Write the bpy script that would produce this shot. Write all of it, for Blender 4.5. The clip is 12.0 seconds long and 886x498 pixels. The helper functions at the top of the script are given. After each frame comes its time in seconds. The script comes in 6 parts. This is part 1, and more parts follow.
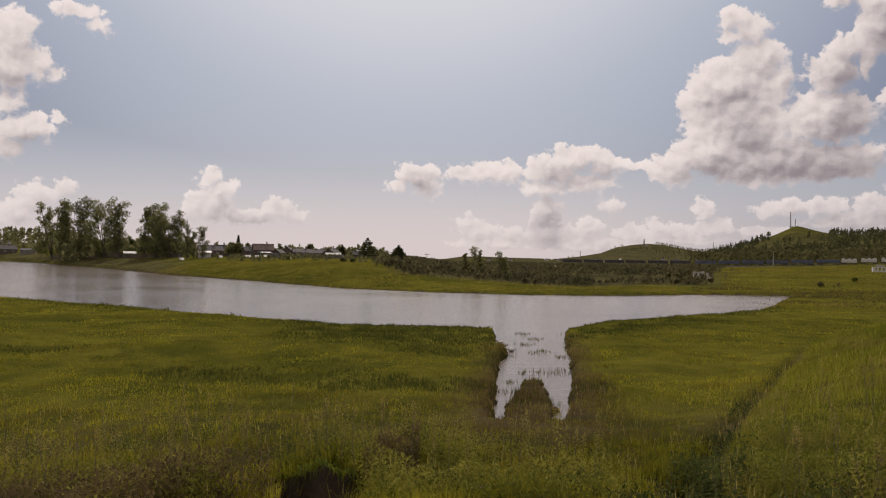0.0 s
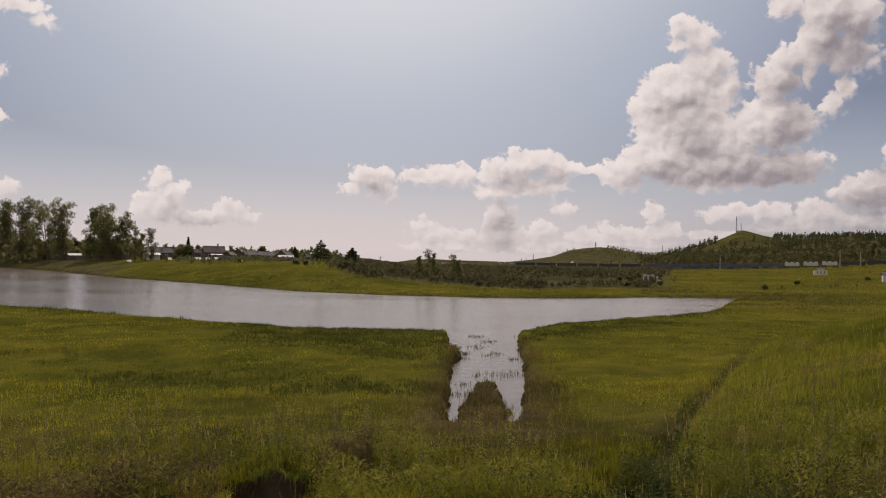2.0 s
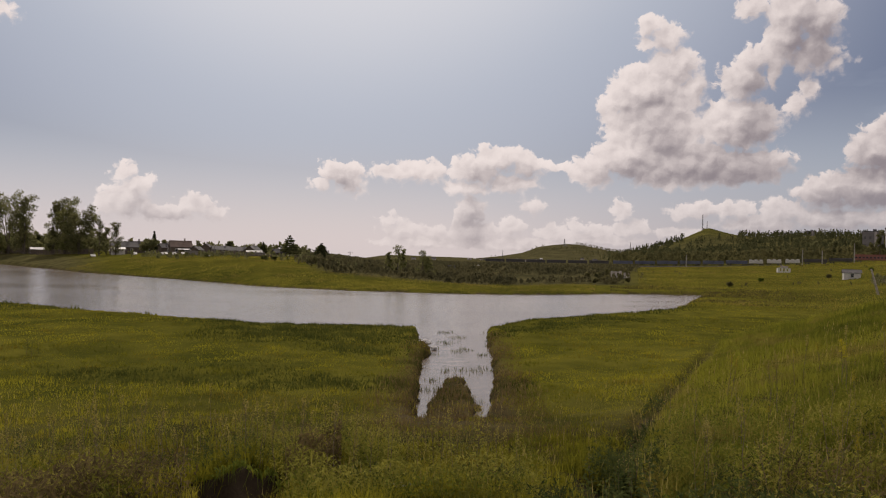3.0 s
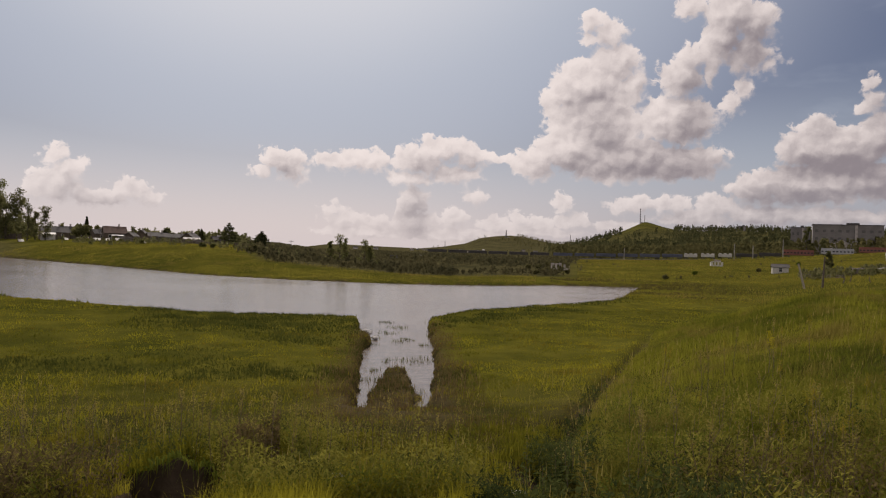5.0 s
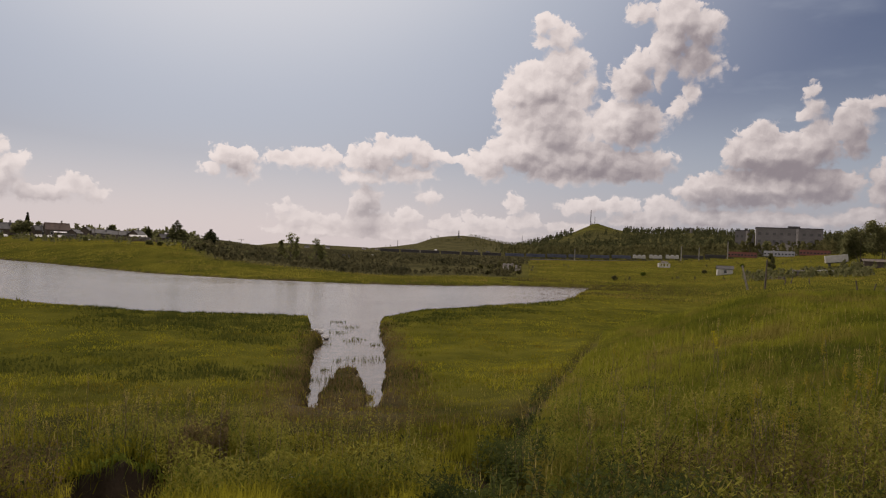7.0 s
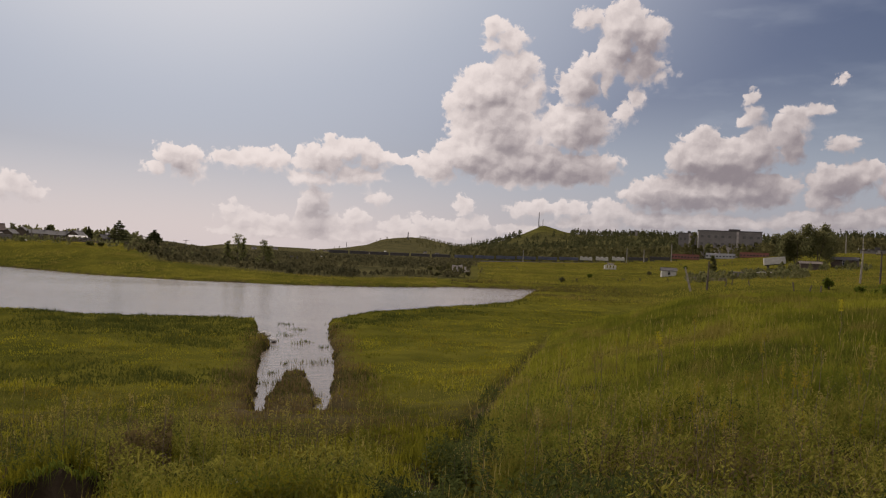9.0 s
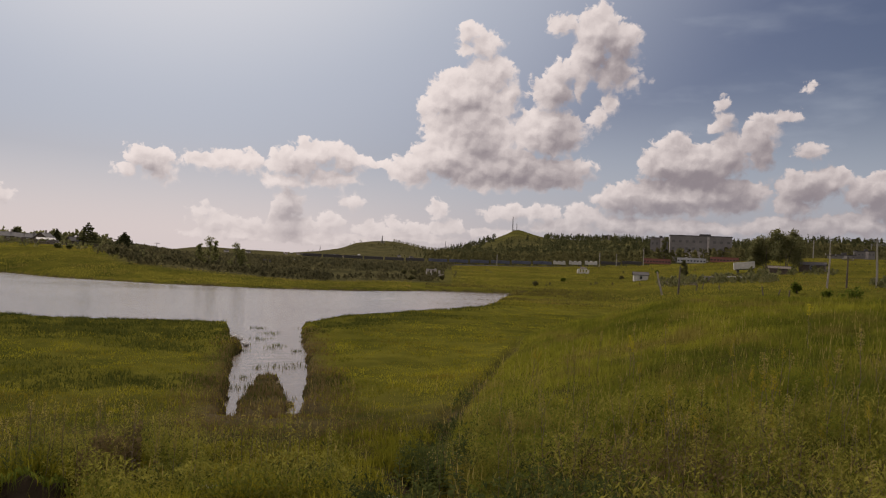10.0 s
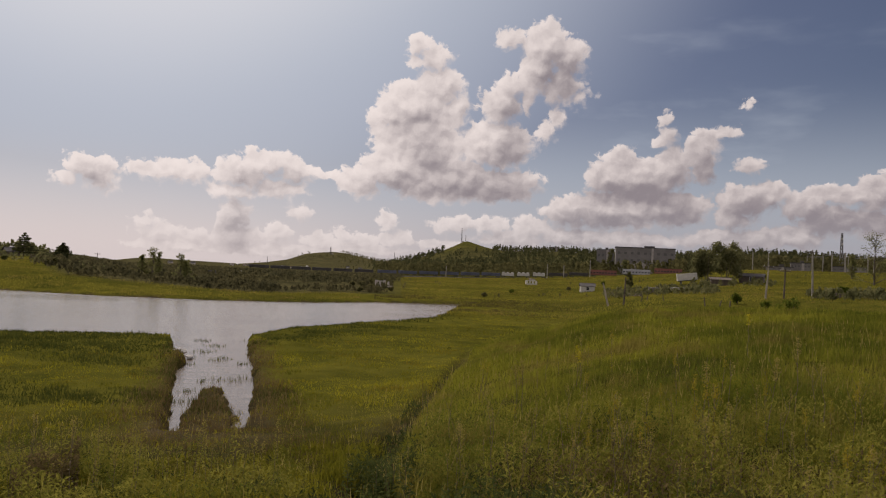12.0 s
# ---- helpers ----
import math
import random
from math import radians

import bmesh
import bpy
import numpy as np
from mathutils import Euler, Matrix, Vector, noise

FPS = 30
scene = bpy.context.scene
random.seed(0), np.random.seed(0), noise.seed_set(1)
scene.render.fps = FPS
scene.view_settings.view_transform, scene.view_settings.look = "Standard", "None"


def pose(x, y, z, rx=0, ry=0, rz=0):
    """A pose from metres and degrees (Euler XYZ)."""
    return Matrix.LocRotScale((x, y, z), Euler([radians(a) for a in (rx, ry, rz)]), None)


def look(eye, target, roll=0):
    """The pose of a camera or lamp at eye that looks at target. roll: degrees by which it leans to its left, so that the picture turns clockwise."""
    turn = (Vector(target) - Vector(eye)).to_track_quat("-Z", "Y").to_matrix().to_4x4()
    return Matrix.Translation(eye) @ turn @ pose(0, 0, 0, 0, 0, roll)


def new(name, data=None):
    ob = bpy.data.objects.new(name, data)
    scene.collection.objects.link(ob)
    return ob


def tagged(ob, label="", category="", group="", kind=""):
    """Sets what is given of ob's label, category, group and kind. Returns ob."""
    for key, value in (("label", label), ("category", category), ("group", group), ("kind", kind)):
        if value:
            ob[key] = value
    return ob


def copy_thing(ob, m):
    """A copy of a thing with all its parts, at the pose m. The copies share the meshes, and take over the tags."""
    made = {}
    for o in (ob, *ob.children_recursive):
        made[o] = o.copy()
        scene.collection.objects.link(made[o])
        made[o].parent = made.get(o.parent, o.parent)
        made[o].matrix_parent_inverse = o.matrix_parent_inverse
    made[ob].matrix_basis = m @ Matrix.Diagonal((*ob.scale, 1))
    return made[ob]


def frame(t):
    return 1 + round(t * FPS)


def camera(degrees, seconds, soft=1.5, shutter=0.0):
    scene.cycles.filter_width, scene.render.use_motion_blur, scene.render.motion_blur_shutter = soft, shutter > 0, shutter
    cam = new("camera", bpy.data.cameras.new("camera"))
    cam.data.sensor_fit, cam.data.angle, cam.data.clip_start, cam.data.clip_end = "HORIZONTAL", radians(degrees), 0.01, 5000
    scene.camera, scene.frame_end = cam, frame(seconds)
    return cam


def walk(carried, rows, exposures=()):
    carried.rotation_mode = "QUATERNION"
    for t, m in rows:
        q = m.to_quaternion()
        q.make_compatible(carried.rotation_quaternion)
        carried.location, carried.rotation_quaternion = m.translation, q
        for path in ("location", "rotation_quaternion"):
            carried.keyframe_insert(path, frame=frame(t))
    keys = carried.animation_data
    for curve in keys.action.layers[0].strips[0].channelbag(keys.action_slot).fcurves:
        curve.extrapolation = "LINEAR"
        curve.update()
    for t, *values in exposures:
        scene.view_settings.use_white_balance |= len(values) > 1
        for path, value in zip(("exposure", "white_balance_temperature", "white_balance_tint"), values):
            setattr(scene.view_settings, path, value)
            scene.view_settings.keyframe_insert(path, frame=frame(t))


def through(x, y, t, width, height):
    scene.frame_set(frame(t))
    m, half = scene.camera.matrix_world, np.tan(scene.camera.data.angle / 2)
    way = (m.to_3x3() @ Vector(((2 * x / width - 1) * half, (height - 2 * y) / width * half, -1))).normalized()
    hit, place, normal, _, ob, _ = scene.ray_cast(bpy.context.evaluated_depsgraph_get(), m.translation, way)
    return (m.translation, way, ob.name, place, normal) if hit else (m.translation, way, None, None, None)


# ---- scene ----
EYE = 4.5
cam = camera(60.0, 12.0, soft=1.15)
# seconds, turn to the right, look up, lean; degrees
ROWS = [
    (0.0, 0.00, 0.75, -1.00),
    (0.5, 0.68, 0.85, -0.94),
    (1.0, 1.36, 0.98, -0.95),
    (1.5, 2.33, 1.04, -1.01),
    (2.0, 3.43, 1.02, -1.11),
    (2.5, 4.56, 0.91, -1.23),
    (3.0, 5.69, 0.77, -1.38),
    (5.0, 10.01, 0.17, -2.11),
    (5.5, 10.95, 0.14, -2.21),
    (6.0, 11.82, 0.23, -2.32),
    (6.5, 12.65, 0.31, -2.49),
    (7.0, 13.55, 0.30, -2.52),
    (9.0, 17.32, 0.59, -2.63),
    (9.5, 18.28, 0.76, -2.67),
    (10.0, 19.24, 0.96, -2.81),
    (10.5, 20.19, 1.21, -2.85),
    (11.0, 21.13, 1.49, -2.86),
    (11.5, 22.03, 1.74, -2.85),
    (12.0, 22.99, 1.99, -2.82),
]
walk(cam, [(t, pose(0, 0, EYE, 0, 0, -yaw) @ pose(0, 0, 0, 90 + pitch, 0, 0) @ pose(0, 0, 0, 0, 0, -roll)) for t, yaw, pitch, roll in ROWS],
     exposures=((0.0, -0.03, 6800, 18.5), (12.0, -0.03, 6800, 18.5)))

# ---- world: hazy summer sky with cumulus, sun ahead and high ----
SUN_AZ, SUN_EL = -3.0, 40.0


def link(tree, a, b):
    tree.links.new(a, b)


def mathnode(tree, op, a, b=None, c=None, clamp=False):
    n = tree.nodes.new("ShaderNodeMath")
    n.operation, n.use_clamp = op, clamp
    for i, v in enumerate((a, b, c)):
        if v is None:
            continue
        if isinstance(v, (int, float)):
            n.inputs[i].default_value = v
        else:
            link(tree, v, n.inputs[i])
    return n.outputs[0]


def vecnode(tree, op, a, b=None, c=None):
    n = tree.nodes.new("ShaderNodeVectorMath")
    n.operation = op
    for i, v in enumerate((a, b, c)):
        if v is None:
            continue
        if isinstance(v, tuple):
            n.inputs[i].default_value = v
        else:
            link(tree, v, n.inputs[i])
    return n.outputs["Value"] if op == "LENGTH" else n.outputs[0]


def noisenode(tree, vec, scale, detail=5.0, rough=0.5, color=False, kind="FBM"):
    n = tree.nodes.new("ShaderNodeTexNoise")
    n.noise_type = kind
    n.inputs["Scale"].default_value, n.inputs["Detail"].default_value, n.inputs["Roughness"].default_value = scale, detail, rough
    if vec is not None:
        link(tree, vec, n.inputs["Vector"])
    return n.outputs["Color" if color else "Fac"]


def smooth(tree, v, lo, hi, a=0.0, b=1.0):
    n = tree.nodes.new("ShaderNodeMapRange")
    n.interpolation_type = "SMOOTHSTEP"
    link(tree, v, n.inputs[0])
    for i, x in enumerate((lo, hi, a, b)):
        n.inputs[i + 1].default_value = x
    return n.outputs[0]


def mixcol(tree, fac, a, b, blend="MIX"):
    n = tree.nodes.new("ShaderNodeMix")
    n.data_type, n.blend_type = "RGBA", blend
    for sock, v in ((n.inputs[0], fac), (n.inputs[6], a), (n.inputs[7], b)):
        if isinstance(v, (int, float)):
            sock.default_value = v
        elif isinstance(v, tuple):
            sock.default_value = (*v, 1.0)
        else:
            link(tree, v, sock)
    return n.outputs[2]


# cumulus heaps: azimuth, elevation, half width, half height in degrees
HEAPS = {
    "tower": [(20.6, 16.8, 0.91, 0.92), (21.7, 15.9, 1.31, 0.93), (20.2, 15.5, 0.74, 0.62), (22.2, 13.8, 1.96, 1.65), (20.4, 12.5, 2.89, 1.91), (18.6, 11.8, 1.58, 1.77), (20.9, 9.9, 3.78, 2.67), (23.5, 12.1, 0.97, 2.06), (27.6, 14.1, 1.17, 0.84), (26.8, 12.6, 1.81, 1.48), (26.5, 9.9, 2.96, 2.06), (20.0, 7.7, 3.39, 1.89), (16.5, 6.5, 1.59, 1.25), (22.6, 7.1, 4.87, 1.88), (26.7, 6.9, 3.47, 1.37), (28.6, 7.1, 1.62, 1.27)],
    "wing": [(30.3, 11.0, 0.76, 0.85), (31.0, 11.9, 0.75, 0.77), (28.8, 13.3, 0.54, 1.53)],
    "plume": [(27.5, 17.4, 1.08, 0.71), (29.9, 17.0, 2.02, 1.72), (29.5, 15.3, 1.55, 1.75), (31.7, 16.2, 1.35, 1.56), (31.3, 14.2, 1.91, 1.36), (32.5, 13.5, 1.02, 0.71)],
    "right": [(38.8, 11.9, 0.67, 0.63), (39.1, 11.0, 0.7, 0.79), (38.4, 10.4, 0.71, 0.48), (35.8, 8.9, 1.45, 1.05), (35.0, 7.7, 1.7, 1.23), (37.1, 7.5, 3.18, 1.78), (39.4, 8.3, 1.48, 1.84), (41.4, 9.7, 1.22, 1.57), (41.7, 8.6, 0.91, 1.34), (43.0, 10.9, 0.97, 0.5), (44.4, 12.8, 0.29, 0.27), (31.9, 5.0, 1.9, 1.16), (36.0, 5.4, 4.41, 1.56), (39.3, 5.5, 2.96, 1.53), (29.7, 3.9, 1.67, 0.84)],
    "knob": [(44.5, 8.5, 0.93, 0.62), (44.4, 6.2, 1.94, 1.44), (45.9, 6.5, 1.24, 1.07), (43.7, 5.0, 1.53, 0.91)],
    "far_right": [(50.7, 6.6, 3.05, 0.74), (48.4, 5.8, 1.73, 1.06), (50.1, 4.9, 3.08, 1.2), (52.7, 6.7, 1.92, 1.38), (52.7, 4.6, 1.91, 1.1), (60.0, 9.0, 5.0, 3.0), (70.0, 14.0, 6.0, 4.0)],
    "mid": [(9.7, 7.6, 1.94, 1.08), (8.0, 6.6, 2.01, 1.08), (11.8, 7.0, 1.6, 0.96), (7.2, 5.4, 1.88, 0.63), (10.6, 5.7, 2.19, 0.75), (14.1, 6.9, 0.59, 0.21)],
    "pair": [(1.7, 6.3, 1.64, 0.67), (4.4, 6.4, 1.32, 0.98), (3.2, 6.6, 1.46, 0.78)],
    "small": [(-2.0, 6.1, 1.65, 0.99), (-1.6, 5.5, 1.46, 0.84), (-0.8, 4.9, 0.54, 0.35), (-3.2, 5.4, 0.72, 0.44)],
    "left_low": [(-17.1, 5.4, 0.83, 0.78), (-16.4, 4.4, 1.09, 0.96), (-15.4, 5.1, 0.51, 0.39), (-17.0, 3.5, 1.75, 1.22), (-14.3, 2.8, 2.05, 0.75), (-12.2, 3.4, 1.31, 0.84), (-11.0, 2.9, 0.87, 0.49), (-28.1, 3.6, 1.27, 0.96), (-26.4, 4.2, 0.69, 0.77), (-29.2, 2.5, 1.18, 1.04)],
    "left": [(-29.6, 13.9, 1.41, 1.8), (-28.3, 12.3, 1.38, 1.28), (-27.1, 11.8, 0.8, 0.79), (-29.7, 11.8, 1.28, 1.76), (-29.9, 9.6, 1.14, 1.07), (-28.9, 8.0, 1.88, 1.09), (-27.7, 7.8, 0.79, 0.73), (-26.9, 8.8, 0.37, 0.33), (-29.8, 6.8, 1.27, 0.8), (-32.1, 11.5, 2.13, 3.78), (-25.7, 15.9, 1.31, 0.53), (-24.6, 15.3, 0.7, 0.47), (-24.0, 14.8, 0.35, 0.29)],
    "low": [(1.7, 2.9, 0.82, 0.58), (2.4, 2.1, 1.23, 0.66), (5.1, 2.0, 1.41, 0.5), (7.7, 3.6, 1.26, 1.34), (7.9, 2.1, 1.85, 1.09), (10.8, 2.5, 1.1, 0.84), (12.3, 4.1, 0.8, 0.67), (13.8, 2.2, 1.43, 0.55), (15.6, 2.6, 0.76, 0.55), (17.5, 2.3, 1.17, 0.5), (18.7, 3.6, 0.71, 0.83), (19.1, 2.5, 1.41, 0.71), (24.4, 3.9, 1.37, 0.66), (26.2, 3.7, 0.67, 0.45), (28.1, 2.9, 0.93, 0.44), (22.8, 2.3, 1.62, 0.45), (4.9, 1.2, 4.56, 0.5), (10.8, 1.2, 5.46, 0.59), (16.9, 1.7, 3.76, 0.5)],
    "low_right": [(26.2, 3.9, 1.85, 0.67), (23.4, 3.8, 1.27, 0.59), (27.8, 2.9, 2.93, 0.67), (32.4, 3.3, 3.28, 0.75), (36.9, 3.3, 3.58, 0.74), (43.4, 3.5, 3.34, 0.87), (47.4, 3.8, 2.45, 0.92)],
}
# shaded undersides of the heaps
UNDERSIDES = [(23.7, 7.2, 4.24, 1.06), (26.3, 6.5, 2.96, 0.81), (27.9, 11.1, 0.94, 2.19), (31.0, 14.5, 1.36, 1.28), (9.9, 6.2, 2.19, 0.67), (-1.9, 5.5, 0.88, 0.53), (7.8, 2.7, 1.17, 1.51), (20.9, 10.7, 1.4, 0.89), (19.0, 6.4, 2.49, 0.66),
              (37.1, 6.4, 3.18, 0.89), (41.6, 7.6, 0.91, 1.03), (49.7, 4.9, 3.03, 0.75), (39.7, 6.1, 1.55, 1.45), (44.8, 5.5, 1.46, 0.62), (33.6, 4.5, 2.45, 0.58),
              (-28.9, 7.0, 1.62, 0.51), (-29.6, 10.7, 1.15, 0.71), (-14.3, 2.3, 2.38, 0.49), (65.0, 10.0, 9.0, 2.0)]


def heap_depth(tree, vec, heaps, soft):
    """Degrees outside the rim of a union of ellipses; negative inside."""
    out = None
    for az, el, ra, re in heaps:
        d = vecnode(tree, "LENGTH", vecnode(tree, "MULTIPLY_ADD", vec, (1 / ra, 1 / re, 0.0), (-az / ra, -el / re, 0.0)))
        size = math.sqrt(ra * re)
        d = mathnode(tree, "MULTIPLY_ADD", d, size, -size)
        out = d if out is None else mathnode(tree, "SMOOTH_MIN", out, d, soft)
    return out


def make_world():
    world = bpy.data.worlds.new("sky")
    scene.world = world
    world.use_nodes = True
    tr = world.node_tree
    tr.nodes.clear()
    sky = tr.nodes.new("ShaderNodeTexSky")
    sky.sky_type, sky.sun_disc = "NISHITA", False
    sky.sun_elevation, sky.sun_rotation = radians(SUN_EL), radians(SUN_AZ)
    sky.air_density, sky.dust_density, sky.ozone_density = 1.0, 1.2, 3.0
    coord = tr.nodes.new("ShaderNodeTexCoord").outputs["Generated"]
    sep = tr.nodes.new("ShaderNodeSeparateXYZ")
    link(tr, coord, sep.inputs[0])
    az = mathnode(tr, "MULTIPLY", mathnode(tr, "ARCTAN2", sep.outputs[0], sep.outputs[1]), 180 / math.pi)
    el = mathnode(tr, "MULTIPLY", mathnode(tr, "ARCSINE", sep.outputs[2]), 180 / math.pi)
    uv = tr.nodes.new("ShaderNodeCombineXYZ")
    link(tr, az, uv.inputs[0])
    link(tr, el, uv.inputs[1])
    p = uv.outputs[0]
    # cauliflower edges: the place is bent a little by noise, and rounded puffs of four sizes swell from the heaps
    bend = noisenode(tr, p, 0.9, 3.0, 0.55, color=True)
    q = vecnode(tr, "MULTIPLY_ADD", vecnode(tr, "SUBTRACT", bend, (0.5, 0.5, 0.5)), (0.9, 0.8, 0.0), p)

    def puffs(place, sizes, grain):
        total = mathnode(tr, "MULTIPLY", mathnode(tr, "SUBTRACT", noisenode(tr, place, 1.6, grain, 0.6), 0.5), 0.7)
        for scale, weight in sizes:
            v = tr.nodes.new("ShaderNodeTexVoronoi")
            v.voronoi_dimensions, v.feature = "2D", "SMOOTH_F1"
            v.inputs["Scale"].default_value, v.inputs["Smoothness"].default_value = scale, 0.5
            link(tr, place, v.inputs["Vector"])
            total = mathnode(tr, "MULTIPLY_ADD", mathnode(tr, "SUBTRACT", v.outputs["Distance"], 0.36), weight, total)
        return total

    broad_puffs = ((0.50, 0.62), (1.15, 0.50))
    here = mathnode(tr, "ADD", puffs(q, broad_puffs, 3.0), puffs(q, ((2.6, 0.26), (5.5, 0.10)), 3.5))
    lit = vecnode(tr, "ADD", q, (-0.20, 0.40, 0.0))
    there = mathnode(tr, "SUBTRACT", puffs(lit, broad_puffs, 3.0), puffs(q, broad_puffs, 3.0))
    fine = mathnode(tr, "SUBTRACT", noisenode(tr, vecnode(tr, "ADD", q, (-0.06, 0.12, 0.0)), 2.4, 5.0, 0.6), noisenode(tr, q, 2.4, 5.0, 0.6))
    heaps = [h for heap in HEAPS.values() for h in heap]
    depth = heap_depth(tr, q, heaps, 0.35)
    above = heap_depth(tr, vecnode(tr, "ADD", q, (-0.35, 0.65, 0.0)), heaps, 0.35)
    under = heap_depth(tr, q, UNDERSIDES, 0.6)
    grey = smooth(tr, under, 1.3, -0.9)
    # crisp tops, frayed and thinner undersides
    rimmed = mathnode(tr, "ADD", depth, here)
    facing = smooth(tr, mathnode(tr, "SUBTRACT", above, depth), -0.35, 0.35)
    width = mathnode(tr, "MULTIPLY_ADD", facing, -0.62, 0.95)
    mask_heap = smooth(tr, mathnode(tr, "DIVIDE", mathnode(tr, "SUBTRACT", 0.30, rimmed), width), 0.0, 1.0)
    mask_heap = mathnode(tr, "MULTIPLY", mask_heap, smooth(tr, el, 0.0, 6.5, 0.55, 1.0))
    # more broken cumulus added out of view all round, overhead and behind, as fill
    round_noise = noisenode(tr, coord, 3.2, 5.0, 0.55)
    aside = mathnode(tr, "MAXIMUM", smooth(tr, mathnode(tr, "ABSOLUTE", mathnode(tr, "SUBTRACT", az, 12.0)), 56.0, 75.0), smooth(tr, el, 27.0, 38.0))
    mask_fill = mathnode(tr, "MULTIPLY", mathnode(tr, "MULTIPLY", smooth(tr, round_noise, 0.42, 0.55), aside), smooth(tr, sep.outputs[2], 0.0, 0.05))
    mask = mathnode(tr, "MAXIMUM", mask_heap, mask_fill)
    # light on the billows: relief towards the sun, thick grey undersides
    relief = mathnode(tr, "MINIMUM", mathnode(tr, "MAXIMUM", mathnode(tr, "MULTIPLY_ADD", fine, 0.35, there), -0.35), 0.35)
    lobe = mathnode(tr, "MINIMUM", mathnode(tr, "MAXIMUM", mathnode(tr, "SUBTRACT", above, depth), -0.6), 0.6)
    broad = noisenode(tr, q, 0.35, 3.0, 0.5)
    light = mathnode(tr, "MULTIPLY_ADD", relief, 0.50, 0.66)
    light = mathnode(tr, "MULTIPLY_ADD", lobe, 0.30, light)
    light = mathnode(tr, "MULTIPLY_ADD", smooth(tr, rimmed, -1.0, 0.2), 0.20, light)
    light = mathnode(tr, "MULTIPLY_ADD", mathnode(tr, "SUBTRACT", broad, 0.5), 0.5, light)
    light = mathnode(tr, "MULTIPLY_ADD", mathnode(tr, "MULTIPLY", smooth(tr, az, 11.0, 46.0), smooth(tr, az, 90.0, 60.0)), -0.42, light)
    # the added unseen cumulus is brightened to fill the sides facing the eye
    light = mathnode(tr, "MULTIPLY_ADD", mask_fill, 0.25, light)
    light = mathnode(tr, "MULTIPLY_ADD", smooth(tr, el, 6.0, 1.0), -0.12, light)
    light = mathnode(tr, "MULTIPLY_ADD", grey, -0.34, light)
    light = smooth(tr, light, -0.25, 1.22)
    cloud = mixcol(tr, light, (0.262, 0.243, 0.262), (0.83, 0.79, 0.755))
    # thin veil of haze towards the horizon and streaks of high cloud
    veil_noise = noisenode(tr, vecnode(tr, "MULTIPLY", p, (0.05, 0.16, 1.0)), 1.0, 5.0, 0.55)
    haze = smooth(tr, el, 15.0, 0.0, 0.0, 0.8)
    veil = mathnode(tr, "MULTIPLY", smooth(tr, veil_noise, 0.42, 0.75), 0.35)
    glow = tr.nodes.new("ShaderNodeVectorMath")
    glow.operation = "DOT_PRODUCT"
    link(tr, coord, glow.inputs[0])
    glow.inputs[1].default_value = (math.sin(radians(SUN_AZ)) * math.cos(radians(SUN_EL)), math.cos(radians(SUN_AZ)) * math.cos(radians(SUN_EL)), math.sin(radians(SUN_EL)))
    near_sun = smooth(tr, glow.outputs["Value"], 0.69, 0.97, 0.0, 0.95)
    veil = mathnode(tr, "MAXIMUM", mathnode(tr, "MAXIMUM", haze, veil), near_sun)
    bg_sky = tr.nodes.new("ShaderNodeBackground")
    bg_veil = tr.nodes.new("ShaderNodeBackground")
    bg_cloud = tr.nodes.new("ShaderNodeBackground")
    link(tr, mixcol(tr, 1.0, sky.outputs[0], (1.0, 0.955, 1.0), "MULTIPLY"), bg_sky.inputs[0])
    bg_sky.inputs[1].default_value = 0.040
    link(tr, mixcol(tr, smooth(tr, el, 9.0, 1.0), mixcol(tr, smooth(tr, glow.outputs["Value"], 0.86, 0.96), (0.52, 0.605, 0.68), (0.69, 0.74, 0.77)), mixcol(tr, smooth(tr, az, 2.0, 40.0), (0.69, 0.665, 0.68), (0.40, 0.41, 0.46))), bg_veil.inputs[0])
    bg_veil.inputs[1].default_value = 1.0
    link(tr, cloud, bg_cloud.inputs[0])
    bg_cloud.inputs[1].default_value = 1.0
    m1, m2 = tr.nodes.new("ShaderNodeMixShader"), tr.nodes.new("ShaderNodeMixShader")
    link(tr, veil, m1.inputs[0])
    link(tr, bg_sky.outputs[0], m1.inputs[1])
    link(tr, bg_veil.outputs[0], m1.inputs[2])
    link(tr, mask, m2.inputs[0])
    link(tr, m1.outputs[0], m2.inputs[1])
    link(tr, bg_cloud.outputs[0], m2.inputs[2])
    out = tr.nodes.new("ShaderNodeOutputWorld")
    link(tr, m2.outputs[0], out.inputs[0])


make_world()
sun = new("sun", bpy.data.lights.new("sun", "SUN"))
sun.data.energy, sun.data.angle, sun.data.color = 3.4, radians(0.53), (1.0, 0.95, 0.86)
sun.matrix_world = look((200 * math.sin(radians(SUN_AZ)) * math.cos(radians(SUN_EL)), 200 * math.cos(radians(SUN_AZ)) * math.cos(radians(SUN_EL)), 200 * math.sin(radians(SUN_EL))), (0, 0, 0))


# ---- materials ----
def material(name):
    m = bpy.data.materials.new(name)
    m.use_nodes = True
    tr = m.node_tree
    return m, tr, tr.nodes["Principled BSDF"]


